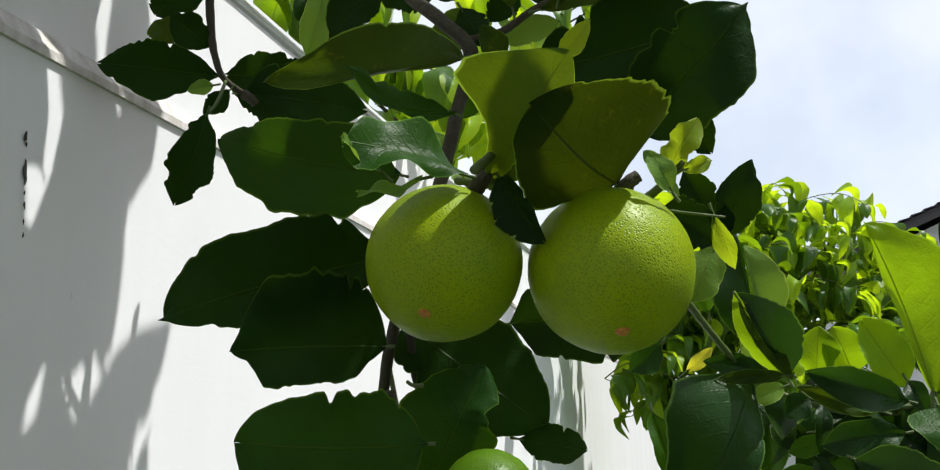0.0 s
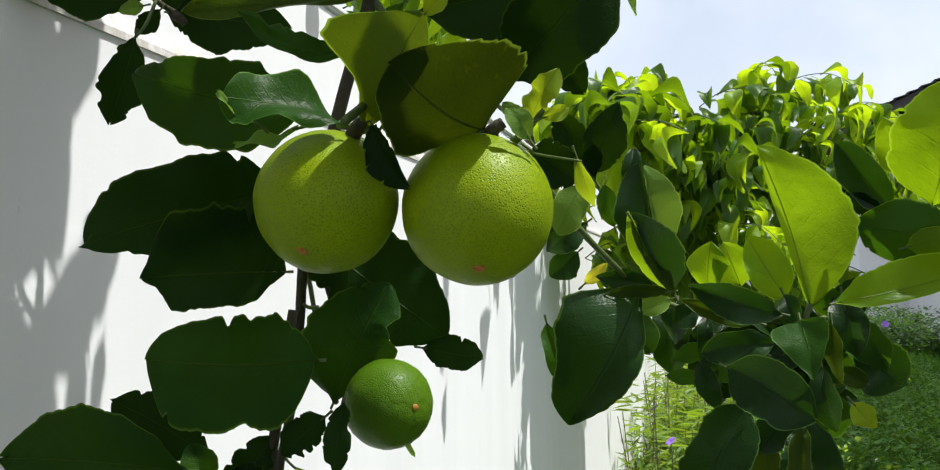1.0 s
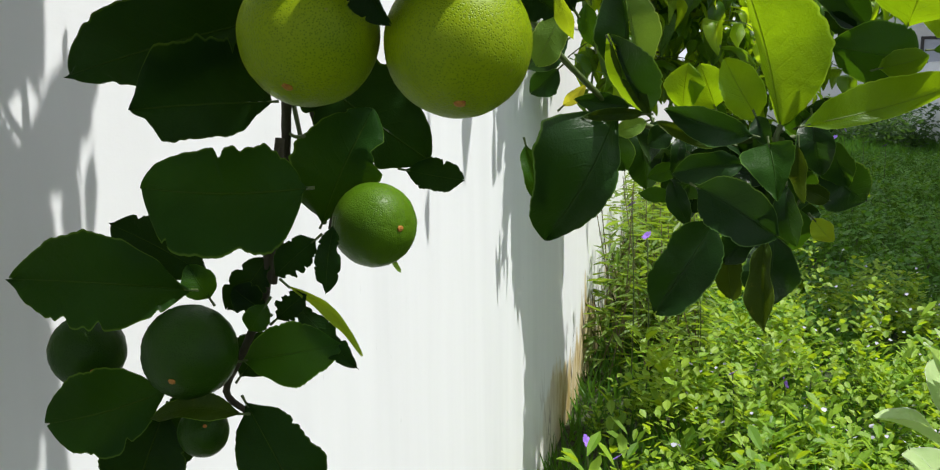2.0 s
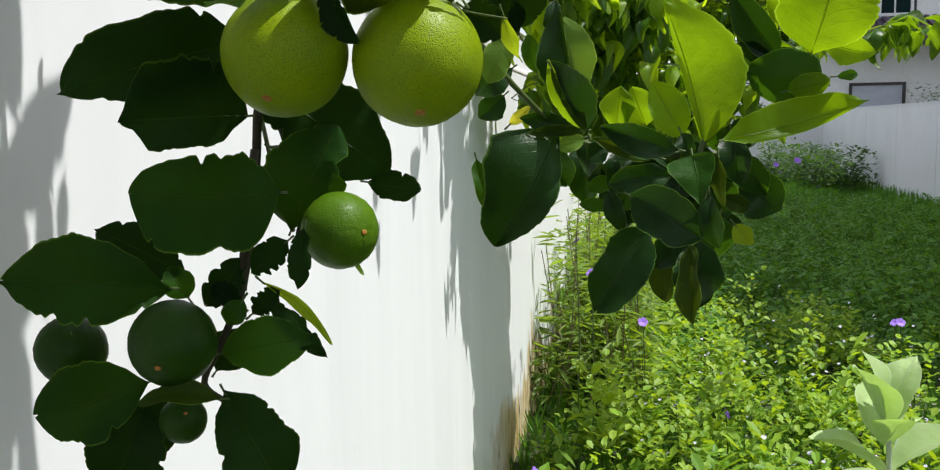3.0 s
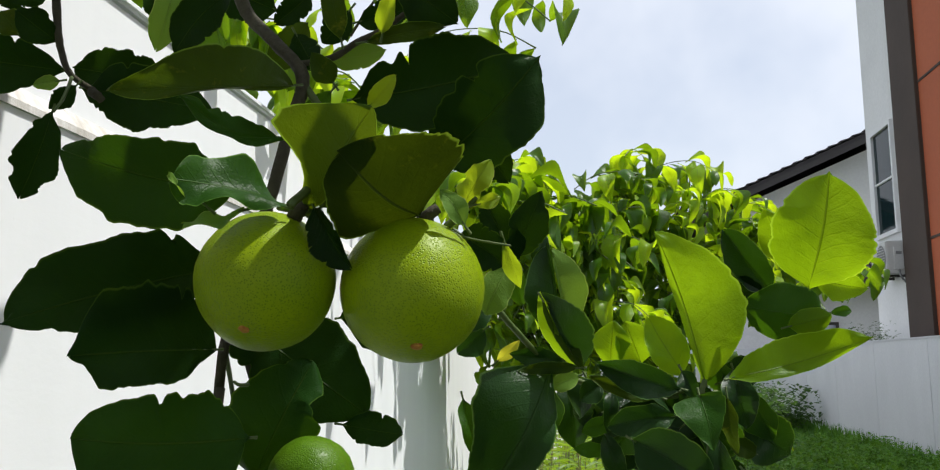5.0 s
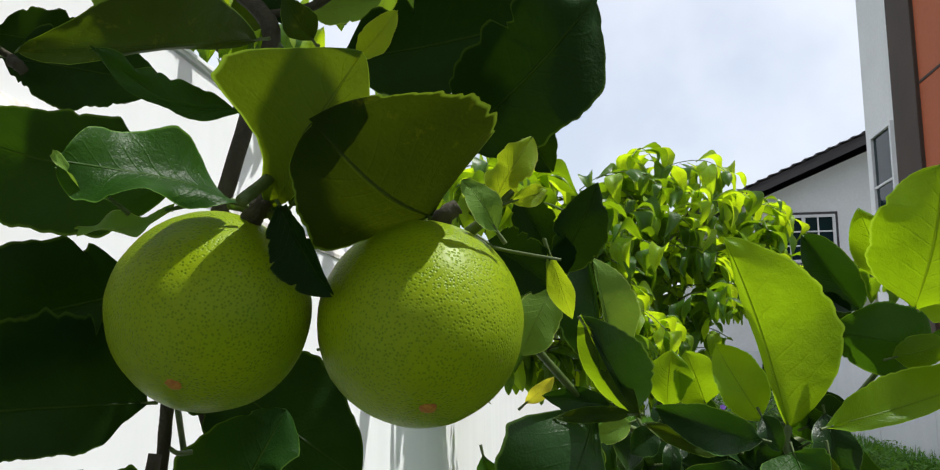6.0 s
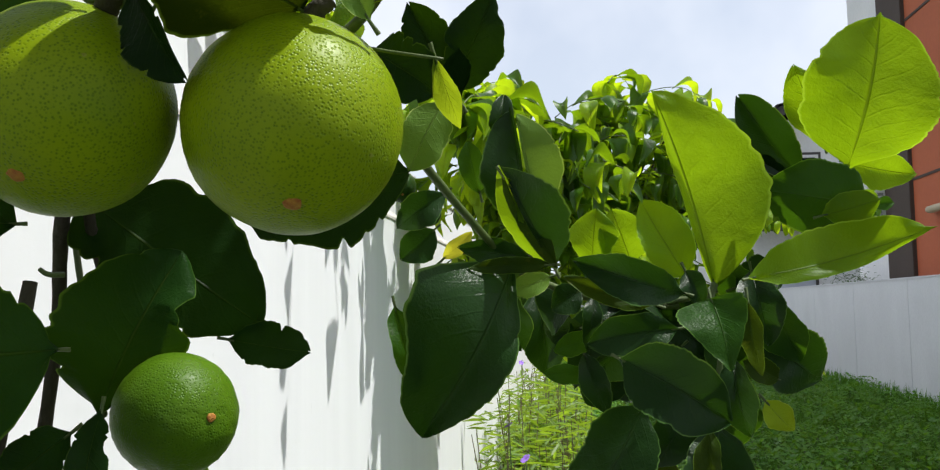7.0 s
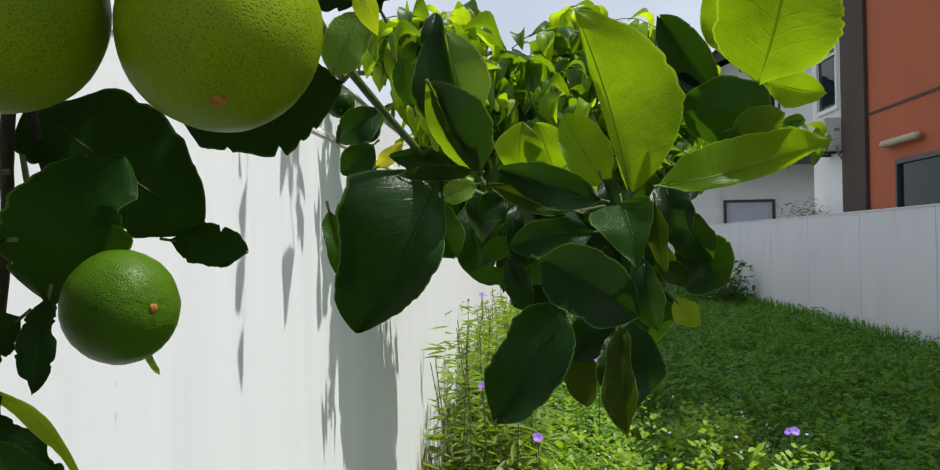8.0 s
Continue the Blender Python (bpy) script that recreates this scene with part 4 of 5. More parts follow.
leaf((0.040, 0.580, 1.321), (0.013, 0.573, 1.374), (-0.30, -0.90, -0.30), 0.0118, 0.0030, "bright", -12, 8, 1.2, 0)
leaf((0.014, 0.573, 1.370), (0.042, 0.567, 1.321), (-0.263, -0.964, -0.042), 0.0067, 0.0067, "olive", 15, -10, 1.5, 0)
leaf((-0.019, 0.588, 1.328), (-0.003, 0.584, 1.342), (-0.015, -0.966, -0.259), 0.0047, 0.0047, "yellow", 15, 8, 1.5, 0)
leaf((0.027, 0.581, 1.328), (-0.008, 0.568, 1.333), (0.318, -0.941, -0.119), 0.0081, 0.0081, "glossy", 15, 8, 1.5, 0)
leaf((0.038, 0.567, 1.323), (-0.002, 0.559, 1.322), (0.192, -0.979, -0.072), 0.0048, 0.0048, "olive", 15, -14, 1.5, 0)
leaf((0.038, 0.587, 1.318), (0.016, 0.580, 1.311), (0.276, -0.961, -0.003), 0.0066, 0.0066, "under", 15, 8, 1.5, 0)
leaf((0.101, 0.586, 1.290), (0.055, 0.578, 1.283), (0.170, -0.985, 0.030), 0.0115, 0.0115, "glossy", 15, 8, 1.5, 0)
leaf((0.114, 0.557, 1.305), (0.119, 0.538, 1.272), (-0.187, -0.855, 0.484), 0.0179, 0.0179, "mid", 16, 8, 1.5, 0, ((0.0136, 0.0145, 0.0139, 0.0127, 0.0109, 0.0091, 0.0073, 0.0051, 0.0027), (0.0167, 0.0188, 0.0182, 0.0164, 0.0139, 0.0115, 0.0091, 0.0061, 0.0030)))
leaf((0.132, 0.563, 1.305), (0.135, 0.554, 1.269), (-0.627, -0.761, 0.166), 0.0068, 0.0068, "olive", 15, 8, 1.5, 0)
leaf((0.071, 0.569, 1.276), (0.121, 0.558, 1.247), (-0.160, -0.981, 0.111), 0.0204, 0.0204, "glossy", 15, 8, 1.5, 0)
leaf((0.156, 0.650, 1.285), (0.187, 0.648, 1.258), (-0.111, -0.993, -0.033), 0.0201, 0.0201, "glossy", 15, 8, 1.5, 0)
leaf((0.166, 0.656, 1.294), (0.190, 0.653, 1.261), (-0.157, -0.987, -0.026), 0.0048, 0.0048, "young", 15, -10, 1.5, 0)
leaf((0.084, 0.590, 1.251), (0.046, 0.578, 1.189), (0.033, -0.984, 0.173), 0.0214, 0.0214, "glossy", 15, 8, 1.5, 0)
leaf((0.124, 0.618, 1.238), (0.119, 0.613, 1.188), (-0.100, -0.989, 0.107), 0.0194, 0.0194, "glossy", 15, 8, 1.5, 0)
leaf((0.116, 0.593, 1.239), (0.117, 0.583, 1.179), (-0.505, -0.855, 0.122), 0.0105, 0.0105, "olive", 25, 8, 2, 0)
leaf((0.148, 0.610, 1.251), (0.161, 0.606, 1.236), (-0.177, -0.979, 0.098), 0.0078, 0.0078, "young", 15, 8, 2, 0)
leaf((0.145, 0.619, 1.320), (0.152, 0.615, 1.280), (-0.164, -0.983, 0.080), 0.0128, 0.0128, "glossy", 15, 8, 1.5, 0)
leaf((0.128, 0.588, 1.276), (0.134, 0.584, 1.236), (-0.454, -0.891, 0.026), 0.0108, 0.0108, "glossy", 15, 8, 1.5, 0)
leaf((0.053, 0.613, 1.311), (0.037, 0.607, 1.300), (0.275, -0.955, 0.113), 0.0094, 0.0094, "glossy", 15, 8, 1.5, 0)
leaf((0.058, 0.609, 1.264), (0.032, 0.602, 1.267), (0.257, -0.966, 0.017), 0.0058, 0.0058, "mid", 15, 8, 1.5, 0)
leaf((0.054, 0.608, 1.277), (0.066, 0.604, 1.245), (-0.011, -0.993, 0.117), 0.0079, 0.0079, "glossy", 15, 8, 1.5, 0)
leaf((0.059, 0.609, 1.285), (0.038, 0.602, 1.279), (0.275, -0.958, 0.078), 0.0072, 0.0072, "mid", 15, 8, 1.5, 0)
leaf((0.059, 0.603, 1.308), (0.056, 0.598, 1.279), (0.041, -0.985, 0.168), 0.0054, 0.0054, "glossy", 15, 8, 1.5, 0)
leaf((0.091, 0.651, 1.304), (0.127, 0.643, 1.276), (-0.156, -0.986, 0.056), 0.0221, 0.0221, "glossy", 15, 8, 1.5, 0)
leaf((0.109, 0.662, 1.258), (0.148, 0.655, 1.293), (-0.162, -0.986, -0.035), 0.0225, 0.0225, "glossy", 15, 8, 1.5, 0)
leaf((0.074, 0.670, 1.306), (0.049, 0.658, 1.255), (0.093, -0.981, 0.172), 0.0171, 0.0171, "glossy", 15, 8, 1.5, 0)
leaf((0.108, 0.602, 1.320), (0.116, 0.597, 1.302), (-0.184, -0.971, 0.153), 0.0071, 0.0071, "glossy", 15, 8, 1.5, 0)
leaf((0.140, 0.644, 1.311), (0.164, 0.646, 1.321), (0.050, -0.998, 0.034), 0.0128, 0.0128, "glossy", 15, 8, 1.5, 0)
leaf((0.010, 0.624, 1.397), (0.013, 0.619, 1.422), (0.104, -0.974, -0.203), 0.0075, 0.0075, "glossy", 15, 8, 1.5, 0)
leaf((-0.004, 0.644, 1.369), (-0.010, 0.633, 1.398), (0.162, -0.938, -0.308), 0.0081, 0.0081, "mid", 15, 8, 1.5, 0)
leaf((0.161, 0.636, 1.260), (0.140, 0.624, 1.271), (0.361, -0.898, -0.251), 0.0078, 0.0078, "olive", 15, 8, 1.5, 0)
leaf((0.093, 0.641, 1.228), (0.099, 0.642, 1.184), (-0.025, -0.999, -0.022), 0.0109, 0.0109, "olive", 15, 8, 1.5, 0)
leaf((-0.031, 0.692, 1.377), (-0.063, 0.690, 1.354), (0.164, -0.976, -0.141), 0.0121, 0.0121, "glossy", 15, 8, 1.5, 0)
leaf((-0.041, 0.711, 1.355), (-0.064, 0.710, 1.335), (0.161, -0.980, -0.114), 0.0125, 0.0125, "glossy", 15, 8, 1.5, 0)
leaf((-0.005, 0.674, 1.315), (0.017, 0.676, 1.276), (0.091, -0.996, 0.005), 0.0156, 0.0156, "glossy", 15, 8, 1.5, 0)
leaf((0.024, 0.696, 1.312), (0.032, 0.697, 1.259), (0.066, -0.998, -0.008), 0.0162, 0.0162, "glossy", 15, 8, 1.5, 0)
leaf((0.065, 0.624, 1.294), (0.093, 0.631, 1.272), (0.476, -0.808, 0.348), 0.0174, 0.0174, "glossy", 18, 8, 1.5, 0)
leaf((0.108, 0.633, 1.279), (0.082, 0.636, 1.257), (-0.326, -0.914, 0.240), 0.0163, 0.0163, "glossy", 18, 8, 1.5, 0)
leaf((0.123, 0.640, 1.286), (0.152, 0.647, 1.259), (0.091, -0.981, -0.170), 0.0155, 0.0155, "mid", 18, 8, 1.5, 0)
leaf((0.138, 0.647, 1.300), (0.109, 0.650, 1.286), (-0.355, -0.743, 0.568), 0.0168, 0.0168, "glossy", 18, 8, 1.5, 0)
leaf((0.072, 0.624, 1.311), (0.102, 0.656, 1.293), (0.759, -0.632, 0.156), 0.0133, 0.0133, "glossy", 18, 8, 1.5, 0)
leaf((0.158, 0.636, 1.303), (0.172, 0.636, 1.270), (-0.447, -0.874, -0.191), 0.0134, 0.0134, "mid", 18, 8, 1.5, 0)
leaf((0.093, 0.638, 1.261), (0.111, 0.639, 1.228), (-0.010, -1.000, -0.020), 0.0127, 0.0127, "glossy", 18, 8, 1.5, 0)
leaf((0.054, 0.641, 1.312), (0.035, 0.639, 1.287), (-0.455, -0.795, 0.402), 0.0143, 0.0143, "glossy", 18, 8, 1.5, 0)
leaf((0.139, 0.629, 1.257), (0.130, 0.652, 1.219), (0.324, -0.777, -0.540), 0.0155, 0.0155, "mid", 18, 8, 1.5, 0)
leaf((0.062, 0.629, 1.323), (0.091, 0.655, 1.312), (0.407, -0.709, -0.576), 0.0107, 0.0107, "glossy", 18, 8, 1.5, 0)
leaf((0.111, 0.640, 1.242), (0.092, 0.631, 1.214), (0.042, -0.966, 0.253), 0.0144, 0.0144, "glossy", 18, 8, 1.5, 0)
leaf((0.131, 0.646, 1.329), (0.155, 0.641, 1.307), (-0.582, -0.666, -0.466), 0.0143, 0.0143, "mid", 18, 8, 1.5, 0)
leaf((0.079, 0.625, 1.286), (0.057, 0.641, 1.261), (0.190, -0.749, -0.634), 0.0132, 0.0132, "glossy", 18, 8, 1.5, 0)
leaf((-0.118, 0.507, 1.237), (-0.111, 0.507, 1.225), (0.357, -0.918, 0.171), 0.0019, 0.0019, "under", 15, 8, 1.5, 0)
leaf((-0.1122, 0.5247, 1.2895), (-0.0741, 0.5283, 1.2829), (0.05, -0.99, 0.10), 0.0130, 0.0110, "mature_shaded", 10, 6, 1.8, 0)
limb([(-0.313, 0.560, 1.529), (-0.307, 0.558, 1.525), (-0.305, 0.561, 1.522)], 0.0036, 0.0030)
limb([(-0.174, 0.476, 1.583), (-0.165, 0.481, 1.551), (-0.141, 0.468, 1.524), (-0.120, 0.459, 1.498), (-0.127, 0.457, 1.467), (-0.134, 0.442, 1.417), (-0.162, 0.475, 1.375), (-0.183, 0.503, 1.339), (-0.194, 0.521, 1.303), (-0.204, 0.528, 1.248), (-0.214, 0.532, 1.209)], 0.0044, 0.0030)
limb([(-0.126, 0.462, 1.506), (-0.105, 0.469, 1.512), (-0.088, 0.465, 1.520), (-0.070, 0.457, 1.524), (-0.049, 0.458, 1.539)], 0.0025, 0.0015)
limb([(-0.134, 0.443, 1.415), (-0.163, 0.486, 1.372), (-0.171, 0.510, 1.337), (-0.169, 0.524, 1.309), (-0.166, 0.539, 1.279), (-0.169, 0.532, 1.248)], 0.0030, 0.0020)
limb([(-0.139, 0.430, 1.317), (-0.142, 0.425, 1.317), (-0.145, 0.424, 1.319)], 0.0012, 0.0008)
limb([(-0.345, 0.559, 1.620), (-0.341, 0.557, 1.585), (-0.337, 0.558, 1.560), (-0.328, 0.559, 1.541), (-0.318, 0.584, 1.534)], 0.0034, 0.0020)
limb([(-0.328, 0.559, 1.541), (-0.320, 0.535, 1.516), (-0.319, 0.522, 1.503)], 0.0014, 0.0010)
limb([(-0.120, 0.459, 1.494), (-0.088, 0.465, 1.449), (-0.051, 0.465, 1.407), (-0.035, 0.468, 1.402), (-0.021, 0.509, 1.374), (-0.005, 0.545, 1.351), (0.014, 0.581, 1.329), (0.036, 0.606, 1.314), (0.079, 0.629, 1.302), (0.115, 0.633, 1.306)], 0.0024, 0.0018)
limb([(0.097, 0.631, 1.302), (0.144, 0.657, 1.305), (0.185, 0.658, 1.341), (0.207, 0.656, 1.379)], 0.0022, 0.0016)
limb([(-0.093, 0.358, 1.402), (-0.087, 0.377, 1.417), (-0.091, 0.405, 1.439), (-0.100, 0.430, 1.470)], 0.0022, 0.0020)
limb([(-0.026, 0.409, 1.397), (-0.017, 0.404, 1.403), (-0.009, 0.399, 1.410)], 0.0022, 0.0012)
limb([(-0.036, 0.418, 1.397), (-0.012, 0.411, 1.390), (0.007, 0.409, 1.386)], 0.0008, 0.0005)
limb([(-0.099, 0.383, 1.400), (-0.095, 0.380, 1.404), (-0.091, 0.380, 1.407)], 0.0042, 0.0030)
limb([(-0.036, 0.400, 1.399), (-0.033, 0.398, 1.402), (-0.029, 0.399, 1.405)], 0.0040, 0.0028)
limb([(-0.109, 0.390, 1.407), (-0.102, 0.386, 1.405), (-0.096, 0.384, 1.402), (-0.090, 0.382, 1.403)], 0.0023, 0.0016)
limb([(-0.090, 0.382, 1.403), (-0.086, 0.381, 1.414), (-0.085, 0.385, 1.421)], 0.0013, 0.0008)
limb([(0.125, 0.618, 1.313), (0.122, 0.613, 1.302), (0.127, 0.613, 1.285), (0.123, 0.613, 1.251)], 0.0020, 0.0016)
limb([(-0.160, 0.443, 1.315), (-0.164, 0.429, 1.249), (-0.169, 0.430, 1.222), (-0.181, 0.424, 1.192), (-0.190, 0.419, 1.170), (-0.176, 0.416, 1.160)], 0.0030, 0.0018)
limb([(-0.159, 0.499, 1.258), (-0.172, 0.518, 1.267), (-0.185, 0.531, 1.297), (-0.197, 0.540, 1.338)], 0.0018, 0.0016)
fruit((-0.115, 0.388, 1.369), 0.0350, (-0.049, -0.675, -0.710), "ripe", 1)
fruit((-0.043, 0.403, 1.364), 0.0367, (0.160, -0.558, -0.772), "ripe", 2)
fruit((-0.121, 0.488, 1.259), 0.0263, (0.943, -0.624, 0.018), "half", 3)
fruit((-0.192, 0.387, 1.203), 0.0256, (0.095, -0.807, -0.318), "green", 4)
fruit((-0.285, 0.424, 1.187), 0.0227, (0.670, -0.697, -0.321), "green", 5)
fruit((-0.198, 0.405, 1.150), 0.0145, (0.535, -0.741, 0.571), "green", 6)
fruit((-0.060, 0.690, 1.381), 0.0101, (0.265, -0.822, -0.631), "green", 7)
fruit((-0.049, 0.731, 1.368), 0.0095, (0.242, -0.830, -0.608), "green", 8)



def inner_fill_leaves():
    """Near-black filler leaves added deep in the leafy shoot beside the fruit, to darken its gaps."""
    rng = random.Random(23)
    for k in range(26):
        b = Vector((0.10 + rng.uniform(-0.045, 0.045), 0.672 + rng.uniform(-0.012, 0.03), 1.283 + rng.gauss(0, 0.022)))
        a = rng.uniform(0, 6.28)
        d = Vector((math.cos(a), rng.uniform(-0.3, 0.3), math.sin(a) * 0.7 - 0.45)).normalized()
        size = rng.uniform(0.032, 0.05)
        leaf(b, b + d * size, (rng.uniform(-0.6, 0.6), -1, rng.uniform(-0.2, 0.6)), size * 0.3, size * 0.3, "mature_shaded", 18, rng.uniform(-10, 20), 1.5, 0, rows=30)
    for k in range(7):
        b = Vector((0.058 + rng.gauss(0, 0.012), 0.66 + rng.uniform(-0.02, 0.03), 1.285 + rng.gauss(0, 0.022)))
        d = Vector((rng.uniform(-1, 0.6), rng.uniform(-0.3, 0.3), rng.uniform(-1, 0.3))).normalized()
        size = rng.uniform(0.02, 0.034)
        leaf(b, b + d * size, (rng.uniform(-0.6, 0.6), -1, rng.uniform(-0.2, 0.6)), size * 0.32, size * 0.32, rng.choice(("mature_shaded", "glossy")), 18, rng.uniform(-10, 20), 1.5, 0, rows=30)


inner_fill_leaves()

# where sun reaches the shoots through gaps of the crown: x, y, z, radius
GAPS = [(-0.032, 0.392, 1.395, 0.022), (-0.010, 0.392, 1.385, 0.020), (-0.138, 0.372, 1.402, 0.014), (-0.065, 0.36, 1.43, 0.018),
        (-0.10, 0.475, 1.28, 0.016), (-0.02, 0.40, 1.41, 0.02), (-0.08, 0.36, 1.435, 0.018), (-0.24, 0.43, 1.465, 0.012)]
# unseen leaves added to shade the wall: y and z where each one's shade starts and ends on the wall, half width, how far
# up the sun's line
WALL_SHADE_LEAVES = [(0.50, 1.74, 0.585, 1.36, 0.036, 0.62), (0.60, 1.76, 0.598, 1.46, 0.030, 0.55), (0.42, 1.62, 0.47, 1.20, 0.045, 0.60), (0.38, 1.45, 0.42, 1.02, 0.050, 0.66),
              (0.665, 1.385, 0.555, 1.27, 0.026, 0.72), (0.52, 1.34, 0.54, 1.10, 0.034, 0.76), (0.61, 1.33, 0.60, 1.17, 0.013, 0.74), (0.64, 1.29, 0.625, 1.21, 0.009, 0.70),
              (0.30, 1.60, 0.33, 1.15, 0.05, 0.62), (0.47, 1.12, 0.50, 0.88, 0.035, 0.85), (0.57, 1.16, 0.565, 0.98, 0.014, 0.85),
              (0.44, 1.66, 0.485, 1.36, 0.030, 0.58), (0.535, 1.33, 0.56, 1.15, 0.040, 0.80), (0.45, 1.82, 0.50, 1.58, 0.055, 0.5), (0.50, 1.22, 0.51, 1.0, 0.04, 0.78)]
# unseen leaves added to keep sun off the hanging shoots
SHADE_LEAVES = [((0.10, 0.36, 1.80), (0.125, 0.43, 1.78), 0.016), ((-0.02, 0.30, 1.86), (0.03, 0.36, 1.86), 0.02)]


def crown():
    """Unseen crown added above the hanging shoots and the camera: limbs and leaves that block sun and sky light."""
    rng = random.Random(5)
    limb([(-0.20, 0.50, 1.64), (-0.28, 0.55, 1.82), (-0.45, 0.64, 2.0), (-0.75, 0.80, 1.98), (-0.98, 0.92, 1.6), (-1.02, 0.95, 0.8), (-1.04, 0.95, -0.05)], 0.0055, 0.03)
    limb([(-0.28, 0.55, 1.82), (-0.10, 0.47, 1.90), (0.06, 0.40, 1.88)], 0.003, 0.0015)
    limb([(-0.34, 0.58, 1.90), (-0.36, 0.46, 1.92), (-0.30, 0.36, 1.90)], 0.003, 0.0015)
    limb([(-0.36, 0.60, 1.92), (-0.2, 0.5, 2.0), (0.02, 0.46, 1.97)], 0.003, 0.0015)
    limb([(-0.45, 0.64, 2.0), (-0.2, 0.25, 2.12), (0.06, -0.05, 2.05), (0.12, -0.4, 1.95), (0.1, -0.9, 2.0)], 0.006, 0.002)
    limb([(-0.2, 0.25, 2.12), (0.2, 0.1, 2.15), (0.55, -0.1, 2.1), (0.9, -0.3, 2.0)], 0.004, 0.0015)
    limb([(0.06, -0.05, 2.05), (0.4, -0.4, 2.1), (0.7, -0.8, 2.05)], 0.004, 0.0015)
    for y0, z0, y1, z1, half, up in WALL_SHADE_LEAVES:
        b = Vector((WX, y0, z0)) + SUN * (up - 0.03)
        t = Vector((WX, y1, z1)) + SUN * (up + 0.03)
        leaf(b, t, (t - b).cross(Vector((0, 1, 0))), half, half, "mature_shaded", 6, 4, 1.2, 0)
    for b, t, half in SHADE_LEAVES:
        leaf(b, t, (0.2, 0, 1), half, half, "mature_shaded", 6, 4, 1.2, 0)
    for k in range(SHADE_CROWN_LEAVES):
        if k < 80:
            b = Vector((rng.uniform(-0.30, 0.14), rng.uniform(0.33, 0.56), rng.uniform(1.74, 1.95)))
        else:
            # added over and behind the camera to cut sky light from there
            b = Vector((rng.uniform(-0.40, 1.0), rng.uniform(-1.1, 0.26), rng.uniform(1.75, 2.25)))
        a = rng.uniform(0, 6.28)
        d = Vector((math.cos(a), math.sin(a), rng.uniform(-0.5, 0.2))).normalized()
        n = Vector((rng.uniform(-0.5, 0.5), rng.uniform(-0.5, 0.5), 1))
        size = rng.uniform(0.07, 0.1) if k < 80 else rng.uniform(0.09, 0.13)
        kind = rng.choice(("mature_shaded", "mature_shaded", "mid"))
        bend = rng.uniform(-10, 14)
        mid = b + d * size * 0.5
        if any((mid - Vector(g[:3])).cross(SUN).length < g[3] + size * 0.34 for g in GAPS):
            continue
        leaf(b, b + d * size, n, size * 0.27, size * 0.27, kind, 12, bend, 1.2, 0, rows=22)


SHADE_CROWN_LEAVES = 620
crown()

BUSH = [(-0.20, 2.39, 1.83), (-0.16, 2.54, 1.82), (-0.09, 2.68, 1.79), (0.01, 2.96, 1.77),
        (0.11, 3.10, 1.75), (-0.14, 2.68, 1.70), (-0.05, 2.82, 1.69), (-0.33, 1.74, 2.12),
        (-0.25, 1.87, 2.12), (-0.23, 1.92, 2.19), (-0.12, 2.84, 1.93), (-0.02, 2.87, 1.82),
        (-0.12, 2.60, 1.71), (-0.01, 2.76, 1.63), (0.13, 3.16, 1.90), (0.26, 3.18, 1.85),
        (0.32, 3.30, 2.01), (0.41, 3.33, 1.94), (0.07, 2.90, 1.71), (0.20, 3.06, 1.66),
        (0.33, 3.21, 1.74), (0.44, 3.22, 1.75), (0.59, 3.51, 1.81), (0.66, 3.58, 1.88),
        (-0.06, 2.77, 1.51), (0.05, 2.86, 1.51), (0.17, 2.95, 1.47), (0.32, 3.09, 1.56),
        (0.45, 3.24, 1.63), (-0.16, 2.77, 1.43), (-0.01, 2.94, 1.36), (0.97, 3.44, 1.69),
        (-0.50, 1.34, 1.84), (-0.50, 1.54, 1.86), (-0.54, 1.11, 1.88), (-0.52, 1.32, 1.89),
        (0.16, 3.24, 1.32), (0.28, 3.25, 1.39), (0.54, 3.37, 1.71)]


# ---- yard shrub ----
class Foliage:
    """Many copies of small blades gathered into one mesh."""

    def __init__(self):
        self.bm = bmesh.new()

    def __len__(self):
        return len(self.bm.verts)

    def from_mesh(self, me):
        self.bm.from_mesh(me)

    def transform_tail(self, start, m):
        self.bm.verts.ensure_lookup_table()
        for v in self.bm.verts[start:]:
            v.co = m @ v.co

    def done(self):
        return self.bm


